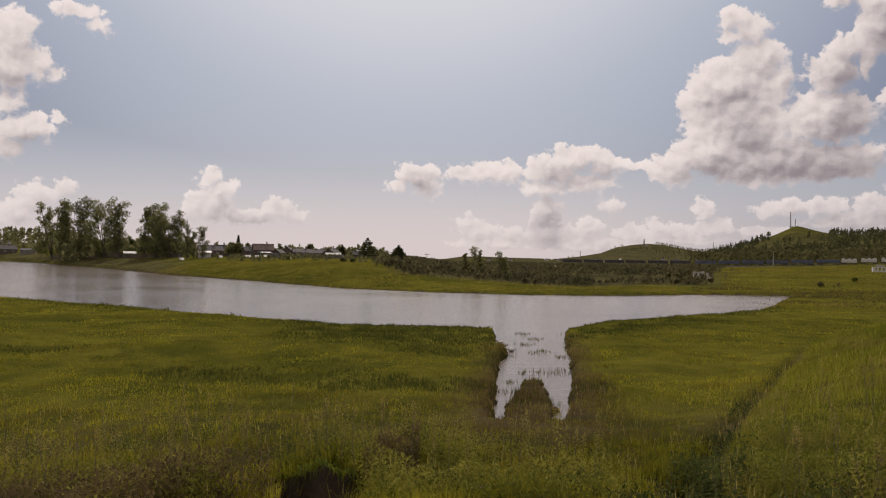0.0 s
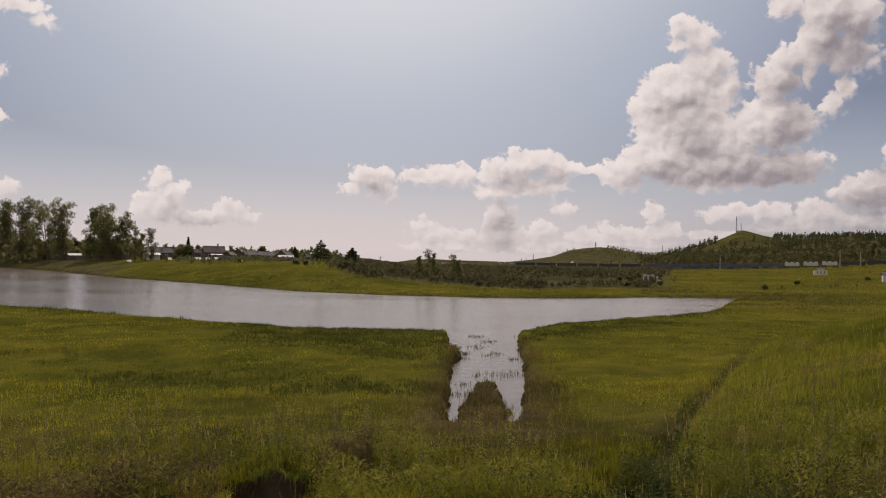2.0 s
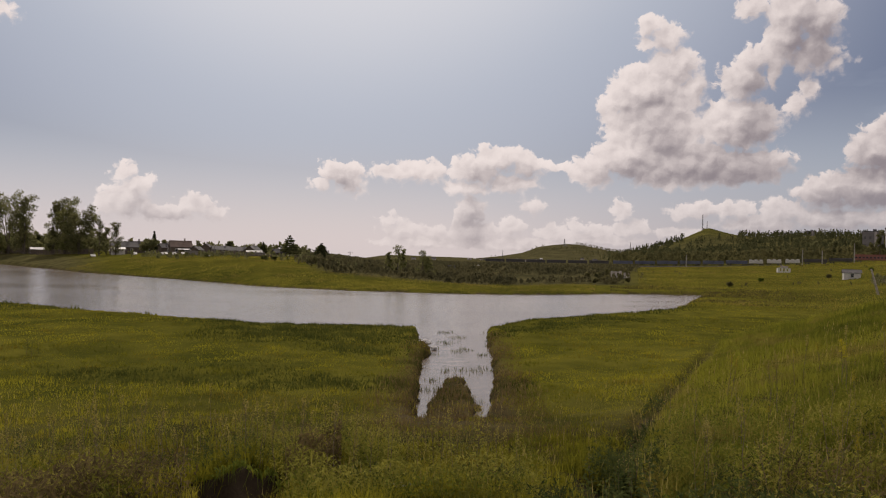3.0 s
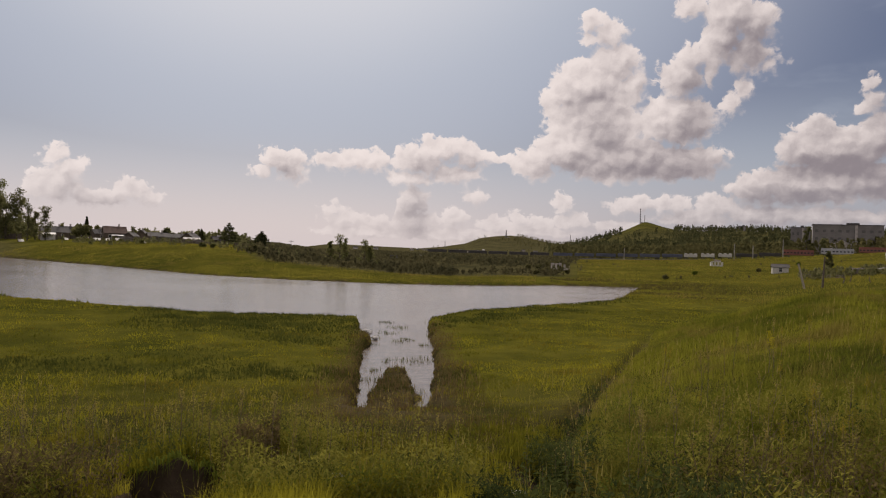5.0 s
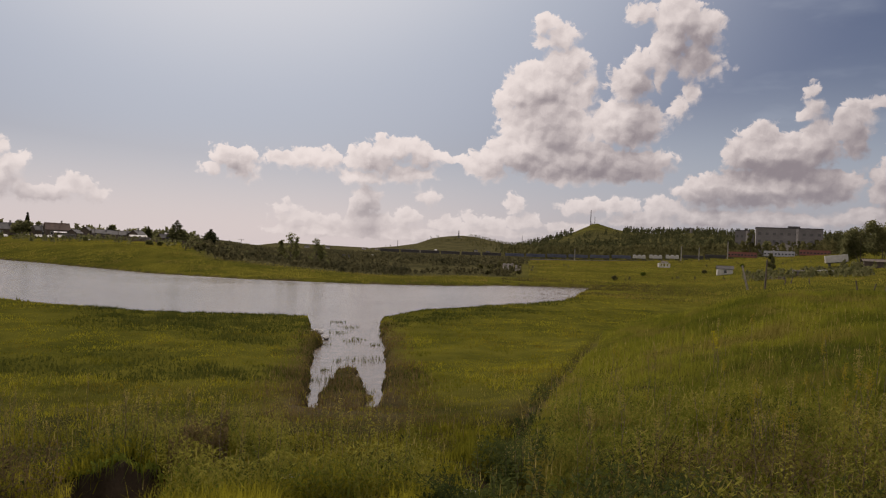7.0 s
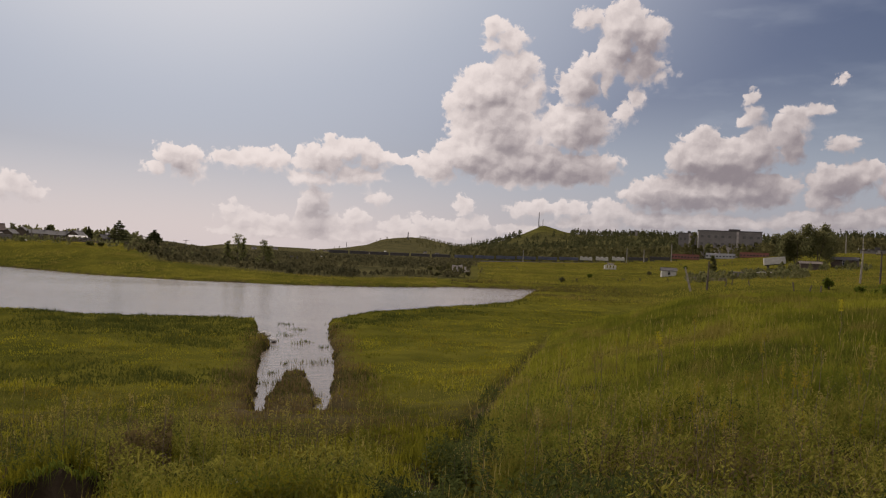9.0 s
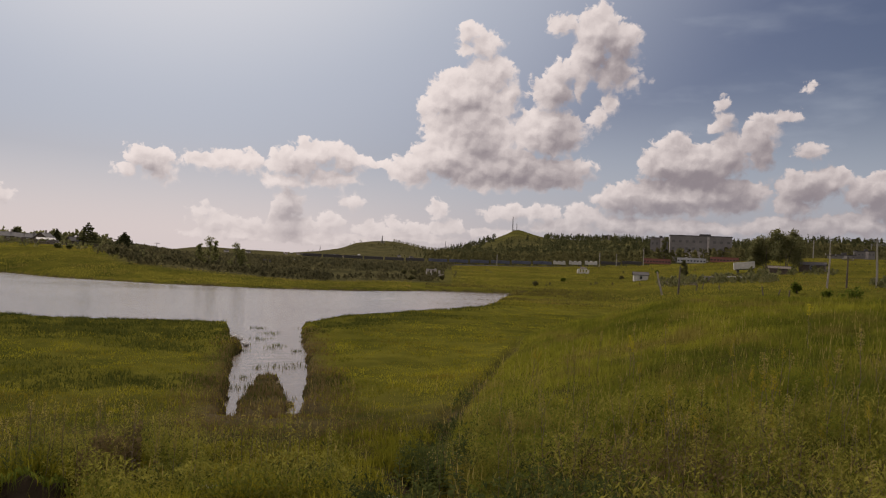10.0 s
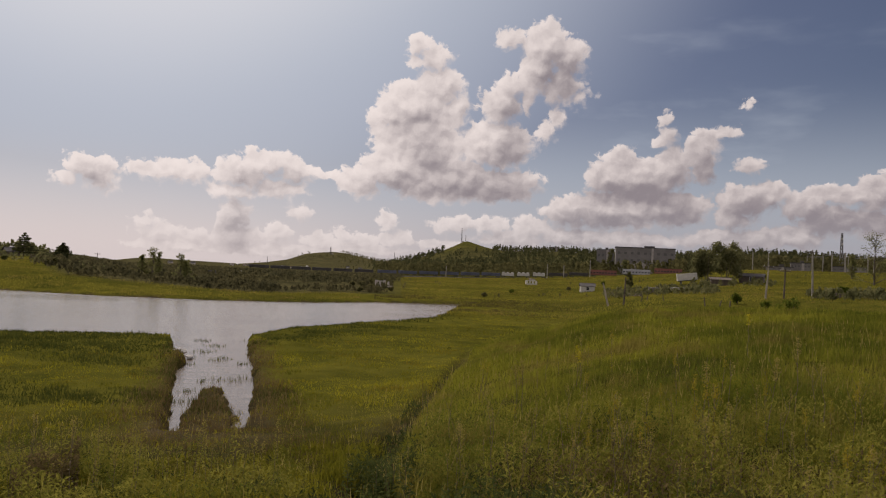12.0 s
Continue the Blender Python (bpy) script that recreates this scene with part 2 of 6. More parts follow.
def plain(name, colour, rough=0.8, vary=0.25, scale=3.0, metal=0.0, bump=0.0, second=None):
    """A painted, wooden, stone or metal surface with variation at two scales."""
    m, tr, bsdf = material(name)
    co = tr.nodes.new("ShaderNodeTexCoord").outputs["Object"]
    n1 = noisenode(tr, co, scale, 4.0, 0.6)
    n2 = noisenode(tr, co, scale * 9, 3.0, 0.6)
    f = mathnode(tr, "ADD", mathnode(tr, "MULTIPLY", n1, 0.6), mathnode(tr, "MULTIPLY", n2, 0.4))
    f = smooth(tr, f, 0.3, 0.7)
    dark = second or tuple(c * (1 - vary) for c in colour)
    light = tuple(min(1.0, c * (1 + vary * 0.5)) for c in colour)
    link(tr, mixcol(tr, f, dark, light), bsdf.inputs["Base Color"])
    bsdf.inputs["Roughness"].default_value, bsdf.inputs["Metallic"].default_value = rough, metal
    if bump:
        b = tr.nodes.new("ShaderNodeBump")
        b.inputs["Strength"].default_value, b.inputs["Distance"].default_value = bump, 0.02
        link(tr, n2, b.inputs["Height"])
        link(tr, b.outputs[0], bsdf.inputs["Normal"])
    return m


def foliage(name, dark, light, patch=0.25, through=0.35, third=None):
    """Leaves or blades: tint per leaf, drifts of tint over the ground, some light coming through."""
    m, tr, bsdf = material(name)
    geo = tr.nodes.new("ShaderNodeNewGeometry")
    n = noisenode(tr, geo.outputs["Position"], patch, 4.0, 0.6)
    n2 = noisenode(tr, geo.outputs["Position"], patch * 7, 3.0, 0.6)
    f = mathnode(tr, "ADD", mathnode(tr, "MULTIPLY", smooth(tr, n, 0.40, 0.60), 0.52), mathnode(tr, "MULTIPLY", geo.outputs["Random Per Island"], 0.18))
    f = mathnode(tr, "MULTIPLY_ADD", smooth(tr, n2, 0.38, 0.62), 0.30, f)
    col = mixcol(tr, f, dark, light)
    if third:
        n3 = noisenode(tr, geo.outputs["Position"], patch * 2.7, 3.0, 0.6)
        col = mixcol(tr, mathnode(tr, "MULTIPLY", smooth(tr, n3, 0.5, 0.68), 0.8), col, third)
    link(tr, col, bsdf.inputs["Base Color"])
    bsdf.inputs["Roughness"].default_value = 0.75
    bsdf.inputs["Specular IOR Level"].default_value = 0.0
    tl = tr.nodes.new("ShaderNodeBsdfTranslucent")
    link(tr, col, tl.inputs[0])
    mx = tr.nodes.new("ShaderNodeMixShader")
    mx.inputs[0].default_value = through
    link(tr, bsdf.outputs[0], mx.inputs[1])
    link(tr, tl.outputs[0], mx.inputs[2])
    link(tr, mx.outputs[0], tr.nodes["Material Output"].inputs[0])
    return m


def ground_material():
    m, tr, bsdf = material("meadow_ground")
    pos = tr.nodes.new("ShaderNodeNewGeometry").outputs["Position"]
    a = tr.nodes.new("ShaderNodeAttribute")
    a.attribute_name = "cover"
    cov = tr.nodes.new("ShaderNodeSeparateColor")
    link(tr, a.outputs["Color"], cov.inputs[0])
    big = noisenode(tr, pos, 0.035, 5.0, 0.6)
    mid = noisenode(tr, pos, 0.4, 5.0, 0.65)
    fine = noisenode(tr, pos, 6.0, 4.0, 0.7)
    f = mathnode(tr, "ADD", mathnode(tr, "MULTIPLY", big, 0.5), mathnode(tr, "MULTIPLY", mid, 0.5))
    green = mixcol(tr, smooth(tr, f, 0.35, 0.65), (0.040, 0.044, 0.008), (0.105, 0.096, 0.015))
    green = mixcol(tr, mathnode(tr, "MULTIPLY", smooth(tr, fine, 0.5, 0.8), 0.35), green, (0.12, 0.10, 0.03))
    scrub = mixcol(tr, smooth(tr, f, 0.4, 0.6), (0.040, 0.038, 0.018), (0.085, 0.076, 0.034))
    # darker ground colour standing in for the shade between near tussocks
    tussock_shade = mixcol(tr, smooth(tr, f, 0.4, 0.6), (0.022, 0.020, 0.009), (0.052, 0.044, 0.020))
    soil = mixcol(tr, smooth(tr, mid, 0.35, 0.65), (0.032, 0.024, 0.016), (0.070, 0.052, 0.034))
    col = mixcol(tr, cov.outputs[0], green, scrub)
    col = mixcol(tr, cov.outputs[2], col, tussock_shade)
    col = mixcol(tr, cov.outputs[1], col, soil)
    link(tr, col, bsdf.inputs["Base Color"])
    bsdf.inputs["Roughness"].default_value = 0.95
    bsdf.inputs["Specular IOR Level"].default_value = 0.0
    b = tr.nodes.new("ShaderNodeBump")
    b.inputs["Strength"].default_value, b.inputs["Distance"].default_value = 0.8, 0.25
    link(tr, mathnode(tr, "ADD", mid, mathnode(tr, "MULTIPLY", fine, 0.3)), b.inputs["Height"])
    link(tr, b.outputs[0], bsdf.inputs["Normal"])
    return m


def water_material():
    m, tr, bsdf = material("river_water")
    pos = tr.nodes.new("ShaderNodeNewGeometry").outputs["Position"]
    bsdf.inputs["Base Color"].default_value = (0.115, 0.088, 0.066, 1)
    bsdf.inputs["IOR"].default_value = 1.33
    w1 = noisenode(tr, vecnode(tr, "MULTIPLY", pos, (0.55, 1.2, 1.0)), 1.1, 5.0, 0.6)
    w2 = noisenode(tr, vecnode(tr, "MULTIPLY", pos, (0.02, 0.045, 1.0)), 1.0, 3.0, 0.5)
    link(tr, smooth(tr, w2, 0.3, 0.7, 0.15, 0.20), bsdf.inputs["Roughness"])
    b = tr.nodes.new("ShaderNodeBump")
    b.inputs["Distance"].default_value = 0.06
    link(tr, smooth(tr, w2, 0.3, 0.7, 0.5, 0.8), b.inputs["Strength"])
    link(tr, w1, b.inputs["Height"])
    link(tr, b.outputs[0], bsdf.inputs["Normal"])
    return m


GROUND, WATER = ground_material(), water_material()
GRASS = foliage("meadow_grass", (0.062, 0.067, 0.009), (0.312, 0.276, 0.025), 0.16, 0.50, (0.15, 0.110, 0.018))
GRASS_TALL = foliage("tall_grass", (0.056, 0.074, 0.011), (0.262, 0.250, 0.030), 0.14, 0.50, (0.19, 0.15, 0.04))
GRASS_FAR = foliage("far_meadow_grass", (0.080, 0.078, 0.016), (0.270, 0.232, 0.036), 0.06, 0.50, (0.24, 0.175, 0.05))
GRASS_DRY = foliage("dry_grass", (0.10, 0.065, 0.028), (0.20, 0.15, 0.065), 0.5, 0.3)
SEDGE = foliage("sedge_blade", (0.042, 0.052, 0.012), (0.092, 0.098, 0.022), 0.3, 0.35)
# herb leaves with the shade they stand in put into their colour
HERB_SHADED = foliage("shaded_herb", (0.026, 0.036, 0.012), (0.082, 0.096, 0.028), 0.8, 0.35)
HERB = foliage("broad_herb", (0.048, 0.072, 0.012), (0.145, 0.170, 0.026), 0.8, 0.4)
YELLOW = foliage("yellow_flower", (0.35, 0.30, 0.02), (0.55, 0.48, 0.04), 0.8, 0.3)
LEAF_BIRCH = foliage("birch_leaf", (0.125, 0.135, 0.050), (0.240, 0.232, 0.092), 0.3, 0.48)
LEAF_DARK = foliage("poplar_leaf", (0.098, 0.104, 0.046), (0.205, 0.194, 0.086), 0.3, 0.48)
NEEDLE = foliage("pine_needle", (0.050, 0.056, 0.026), (0.110, 0.108, 0.046), 0.02, 0.4)
SCRUB = foliage("scrub_leaf", (0.080, 0.078, 0.034), (0.150, 0.135, 0.056), 0.05, 0.42)
BARK = plain("bark", (0.10, 0.08, 0.06), 0.9, 0.5, 2.0, bump=0.4)


# ---- ground ----
RNG = np.random.default_rng(7)
LATTICE = RNG.random((256, 256))


def value_noise(x, y, scale, octaves=3):
    out, amp, tot = 0.0, 1.0, 0.0
    for _ in range(octaves):
        u, v = x / scale, y / scale
        i, j = np.floor(u).astype(int), np.floor(v).astype(int)
        fu, fv = u - i, v - j
        fu, fv = fu * fu * (3 - 2 * fu), fv * fv * (3 - 2 * fv)
        a, b = LATTICE[i % 256, j % 256], LATTICE[(i + 1) % 256, j % 256]
        c, d = LATTICE[i % 256, (j + 1) % 256], LATTICE[(i + 1) % 256, (j + 1) % 256]
        out = out + amp * ((a * (1 - fu) + b * fu) * (1 - fv) + (c * (1 - fu) + d * fu) * fv - 0.5)
        tot, amp, scale = tot + amp, amp * 0.5, scale * 0.47
    return out / tot


def step(lo, hi, v):
    k = np.clip((v - lo) / (hi - lo), 0, 1)
    return k * k * (3 - 2 * k)


def near_shore(x):
    return np.interp(x, [-400, -42, -27, -15, -6.5, 2, 8, 13, 22, 29, 34, 40, 48, 54], [330, 73, 63, 54.5, 49, 48.5, 50, 57, 65, 71, 79, 91, 105, 122]) + 1.2 * value_noise(x, x * 0 + 3.0, 5.0, 2)


def far_shore(x):
    return np.interp(x, [-400, -209, -145, -92, -59, -33, -15, -2, 12, 25, 31, 37, 45, 52, 60], [570, 362, 289, 215, 166, 136, 112, 103, 100, 103, 107, 111, 112, 113, 116]) + 1.5 * value_noise(x, x * 0 + 9.0, 7.0, 2)


def trail_x(y):
    return np.interp(y, [0, 5, 9.3, 10.7, 13.3, 17.5, 21.5, 24.5, 27.2, 32.5, 40.5, 43, 53, 70], [-0.8, 1.25, 3.0, 3.6, 4.7, 6.6, 8.7, 10.5, 12.0, 15.1, 19.3, 21.0, 29.4, 44.0])


def field_foot(y):
    return 2.5 + (y - 7.8) * 0.56 + 0.004 * np.maximum(0, y - 14) ** 2


def ford_x(y):
    return 2.6 + (y - 21.5) * 0.135


def ford_mask(x, y):
    """1 in the flooded wheel ruts and the cut through the bank, 0 beside them."""
    off = x - ford_x(y) + 0.38 * value_noise(x, y, 0.9, 3)
    half = np.where(off < 0, np.interp(y, [19, 21.8, 25, 29, 33, 36.5, 38, 40.5, 46, 51], [1.0, 1.15, 1.25, 1.5, 1.65, 1.45, 1.6, 2.3, 2.7, 3.6]),
                    np.interp(y, [19, 21.4, 25.6, 33, 41, 51], [0.85, 0.95, 1.2, 1.45, 1.4, 1.7]))
    wet = step(half + 0.25, half - 0.2, np.abs(off)) * step(19.2, 21.4, y + 1.2 * value_noise(x, y, 1.0, 2)) * step(60, 52, y)
    spine = np.interp(y, [19, 21.5, 23.2, 27.5, 29.4], [0.9, 0.72, 0.62, 0.32, -0.25])
    ridge = step(0.14, -0.12, np.abs(off + 0.12) - spine - 0.08 + 0.34 * value_noise(x, y, 0.45, 2))
    return wet, ridge


def rail_level(az):
    return np.interp(az, [-10, 5, 15, 20, 26, 31, 37, 40, 45, 60], [3.0, 2.5, 2.6, 3.2, 4.6, 6.3, 10.0, 11.8, 15.0, 18.0])


def ground_height(x, y):
    x, y = np.asarray(x, float), np.asarray(y, float)
    r = np.hypot(x, y)
    az = np.degrees(np.arctan2(x, y))
    # near side: bank at the eye, low meadow, rising field beyond the trail
    bank = np.interp(r, [0, 3, 8.5, 11, 16, 21, 26, 60], [2.8, 2.75, 1.75, 1.25, 0.62, 0.38, 0.36, 0.42])
    field = 1.75 + 0.066 * np.clip(x, -5, 60)
    u = x - trail_x(np.maximum(y, 0))
    k = step(-6.0, 8.0, x - field_foot(np.maximum(y, 0))) * step(64, 36, r) * step(-30, 0, y)
    near = bank + np.maximum(field - bank, 0) * k
    back = step(5, -25, y)
    near = near * (1 - back) + 3.0 * back
    near = near + (0.20 * value_noise(x, y, 3.5, 3) + 0.10 * value_noise(x + 9, y, 1.3, 2)) * step(2, 6, r) + 0.14 * value_noise(x, y, 14, 2)
    # trail dent and washed-out hollow
    near = near - 0.32 * np.exp(-(u / 0.38) ** 2) * step(46, 30, y) * step(4, 7, y)
    rim = 10.55 + 0.35 * value_noise(x, y * 0, 0.5, 2)
    near = near + (0.26 + 0.75 * value_noise(x, y * 0, 0.33, 2)) * np.exp(-((x + 1.3) / 1.2) ** 2) * step(rim - 0.05, rim + 0.1, y) * step(13.5, 11.0, y)
    near = near - 0.62 * step(1.1, 0.75, np.abs(x + 1.42 + 0.35 * value_noise(x, y, 0.5, 2)) / 0.55) * step(6.0, 8.0, y) * step(rim + 0.1, rim - 0.1, y)
    # far side
    lat = np.maximum(0, x - 0.65 * y)
    right = 0.35 + (0.004 + 0.006 * step(2, 14, az)) * np.clip(r - 110, 0, 700) + 4.5 * (1 - np.exp(-lat / 35))
    right = right + 0.8 * value_noise(x, y, 45, 3) * step(110, 170, r)
    s_f = y - far_shore(x)
    amp = 0.5 + 3.9 * step(25, -28, x)
    left = amp * (1 - np.exp(-np.maximum(s_f, 0) / 20)) + 0.35 * value_noise(x, y, 12, 3)
    far = np.maximum(left, right)
    far = np.where(x > 34, right, far)
    kf = step(80, 120, r) * np.where(y > near_shore(x), 1, step(56, 66, x))
    land = near * (1 - kf) + far * kf
    shelf = step(170, 490, r) * step(2, 10, az) * step(90, 70, az)
    land = land * (1 - shelf) + (rail_level(az) - 0.9 + 1.2 * value_noise(x, y, 60, 2) * step(530, 600, r) + 0.01 * np.maximum(0, r - 540) * step(11, 22, az) + 0.0035 * np.maximum(0, r - 540) * step(22, 11, az)) * shelf
    # hills
    def hill(a0, wa, d0, wd, h):
        return h * np.exp(-((az - a0) / wa) ** 2) * np.exp(-((r - d0) / wd) ** 2)
    land = land + 29 * np.exp(-(np.abs(az - 24.7) / 2.1) ** 1.3) * np.exp(-((r - 1500) / 230) ** 2) + hill(31, 8.5, 1480, 480, 42) + hill(22, 4.5, 1650, 450, 12) + hill(45, 8.0, 1300, 500, 34) + hill(58, 8.0, 1400, 500, 30)
    land = land + hill(-33, 9, 900, 300, 12)
    crest = np.interp(az, [-60, -12, -2.4, -0.3, 1.2, 2.6, 4.1, 5.8, 8.3, 10, 11.6, 12.8, 13.9, 15, 16, 17.7, 21, 60], [-0.1, -0.1, -0.12, -0.06, 0.18, 0.26, 0.20, 0.18, 0.15, 0.34, 0.62, 1.08, 1.26, 1.35, 1.27, 0.95, 0.5, 0.3])
    land = land + np.maximum(0, 4.5 + 2500 * np.tan(np.radians(crest)) - land) * np.exp(-((r - 2500) / 480) ** 2)
    land = land + (0.8 + 2.2 * step(14, 22, az)) * value_noise(x, y, 160, 3) * step(700, 1300, r)
    # river and flooded ruts
    s = np.maximum(np.maximum(near_shore(x) - y, s_f), (x - 53) * 0.8)
    s = s + 0.3 * value_noise(x, y, 2.5, 2)
    z = np.where(s > 0, land * (1 - np.exp(-np.maximum(s, 0) / 0.9)), -0.9 * (1 - np.exp(np.minimum(s, 0) / 2.5)))
    wet, ridge = ford_mask(x, y)
    return z * (1 - wet) + wet * (0.15 * ridge - 0.22 * (1 - ridge))


def gz(x, y):
    return float(ground_height(np.array([x]), np.array([y]))[0])


def polar(az, d):
    return d * math.sin(radians(az)), d * math.cos(radians(az))


def mesh_from(name, verts, tris, smooth_shade=False):
    """A mesh from arrays of places and triangles."""
    me = bpy.data.meshes.new(name)
    me.vertices.add(len(verts))
    me.vertices.foreach_set("co", np.asarray(verts, np.float32).ravel())
    tris = np.asarray(tris, np.int32)
    me.loops.add(tris.size)
    me.loops.foreach_set("vertex_index", tris.ravel())
    me.polygons.add(len(tris))
    me.polygons.foreach_set("loop_start", np.arange(0, tris.size, 3, dtype=np.int32))
    if smooth_shade:
        me.polygons.foreach_set("use_smooth", np.ones(len(tris), bool))
    me.update(calc_edges=True)
    return me


def build_ground():
    radii = np.concatenate([[0.6, 1.5, 2.5, 3.5], np.geomspace(4.3, 60, 190), np.geomspace(60.6, 420, 120), np.geomspace(430, 4800, 90)])
    fan = np.concatenate([np.arange(-180, -34, 4.0), np.arange(-34, 57, 0.2), np.arange(57, 180, 4.0)])
    a, r = np.meshgrid(np.radians(fan), radii)
    x, y = r * np.sin(a), r * np.cos(a)
    z = ground_height(x.ravel(), y.ravel())
    nr, na = a.shape
    verts = np.stack([x.ravel(), y.ravel(), z], 1)
    verts = np.vstack([verts, [[0, 0, 2.8]]])
    i, j = np.meshgrid(np.arange(nr - 1), np.arange(na), indexing="ij")
    j2 = (j + 1) % na
    p, q, s, t = i * na + j, i * na + j2, (i + 1) * na + j2, (i + 1) * na + j
    tris = np.concatenate([np.stack([p.ravel(), s.ravel(), q.ravel()], 1), np.stack([p.ravel(), t.ravel(), s.ravel()], 1)])
    j = np.arange(na)
    tris = np.vstack([tris, np.stack([np.full(na, nr * na), j, (j + 1) % na], 1)])
    me = mesh_from("ground", verts, tris, True)
    vx, vy = verts[:, 0], verts[:, 1]
    rr, az = np.hypot(vx, vy), np.degrees(np.arctan2(vx, vy))
    cover = np.zeros((len(verts), 4), np.float32)
    # scrubby slope behind the spit and on the hillsides, bare soil in trail, hollow and ruts
    cover[:, 0] = np.clip(step(17, 26, vy - far_shore(vx)) * step(22, 17, az) * step(-5, -2, az) + step(520, 700, rr) * 0.8 * (1 - 0.55 * np.exp(-((az - 24.7) / 2.0) ** 2) * step(1250, 1400, rr)), 0, 1)
    cover[:, 0] = np.maximum(cover[:, 0], 0.9 * step(-17, -21, az) * step(34, 12, vy - far_shore(vx)) * step(-2, 1, vy - far_shore(vx)))
    # shade under the near grass painted in, fading out away from the eye
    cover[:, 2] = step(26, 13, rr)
    u = vx - trail_x(np.maximum(vy, 0))
    soil = np.exp(-(u / (0.3 + 0.06 * np.maximum(0, 14 - vy))) ** 2) * step(44, 28, vy) * step(4, 7, vy) * np.clip(0.5 + 1.5 * value_noise(vx, vy, 1.4, 2), 0, 0.9)
    soil = np.maximum(soil, step(1.3, 1.0, np.abs(vx + 1.42) / 0.6) * step(7.5, 8.4, vy) * step(10.95, 10.75, vy))
    off = np.abs(vx - ford_x(vy))
    soil = np.maximum(soil, step(2.2, 1.2, off) * step(15, 20, vy) * step(46, 36, vy) * 0.8)
    soil = np.maximum(soil, step(0.12, 0.0, verts[:, 2]) * step(300, 200, rr))
    cover[:, 1] = soil
    cover[:, 3] = 1
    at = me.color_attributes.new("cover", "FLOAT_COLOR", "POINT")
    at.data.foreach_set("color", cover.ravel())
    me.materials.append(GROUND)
    return tagged(new("ground", me), "rolling green river meadow and wooded hills", "ground", kind="structure")


build_ground()


def build_water():
    xs, ys = np.linspace(-420, 70, 60), np.linspace(15, 420, 60)
    a, b = np.meshgrid(xs, ys)
    v = np.stack([a.ravel(), b.ravel(), np.zeros(a.size)], 1)
    i, j = np.meshgrid(np.arange(59), np.arange(59), indexing="ij")
    p = (i * 60 + j).ravel()
    me = mesh_from("water", v, np.concatenate([np.stack([p, p + 1, p + 61], 1), np.stack([p, p + 61, p + 60], 1)]), True)
    me.materials.append(WATER)
    return tagged(new("water", me), "calm grey river with faint ripples reflecting the clouds", "river", kind="structure")


build_water()


# ---- grass ----
def blades(x, y, z, height, width, rng, lean=0.35, segs=2):
    """Bent tapering blades, one island each: arrays of places and triangles."""
    n = len(x)
    turn = rng.uniform(0, 2 * np.pi, n)
    side = np.stack([np.cos(turn), np.sin(turn), np.zeros(n)], 1)
    ldir = turn + np.pi / 2 + rng.normal(0, 0.5, n)
    tilt = np.abs(rng.normal(0, lean, n)) + 0.05
    out = np.stack([np.cos(ldir), np.sin(ldir), np.zeros(n)], 1)
    base = np.stack([x, y, z - 0.02], 1)
    h, w = height[:, None], width[:, None]
    up = np.array([[0, 0, 1.0]])
    t = tilt[:, None]
    if segs == 1:
        tip = base + up * h * np.cos(t) + out * h * np.sin(t)
        v = np.stack([base - side * w / 2, base + side * w / 2, tip], 1)
        tr = np.array([[0, 1, 2]])
    else:
        m = base + up * h * 0.55 * np.cos(t * 0.5) + out * h * 0.55 * np.sin(t * 0.5)
        tip = m + up * h * 0.45 * np.cos(t * 1.8) + out * h * 0.45 * np.sin(t * 1.8)
        v = np.stack([base - side * w / 2, base + side * w / 2, m - side * w * 0.36, m + side * w * 0.36, tip], 1)
        tr = np.array([[0, 1, 3], [0, 3, 2], [2, 3, 4]])
    k = v.shape[1]
    return v.reshape(-1, 3), (tr[None] + (np.arange(n) * k)[:, None, None]).reshape(-1, 3)


def scatter(n, r0, r1, a0, a1, rng, power=1.0):
    """Places spread over a sector of the ground, evenly or, with a lower power, thinning outwards."""
    e = power + 1
    r = rng.uniform(r0 ** e, r1 ** e, n) ** (1 / e)
    a = np.radians(rng.uniform(a0, a1, n))
    return r * np.sin(a), r * np.cos(a)


def stuff(name, parts, mat, label, category):
    off, vs, ts = 0, [], []
    for v, t in parts:
        vs.append(v)
        ts.append(t + off)
        off += len(v)
    me = mesh_from(name, np.concatenate(vs), np.concatenate(ts))
    me.materials.append(mat)
    return tagged(new(name, me), label, category, kind="stuff")


def trail_u(x, y):
    return x - trail_x(np.maximum(y, 0))


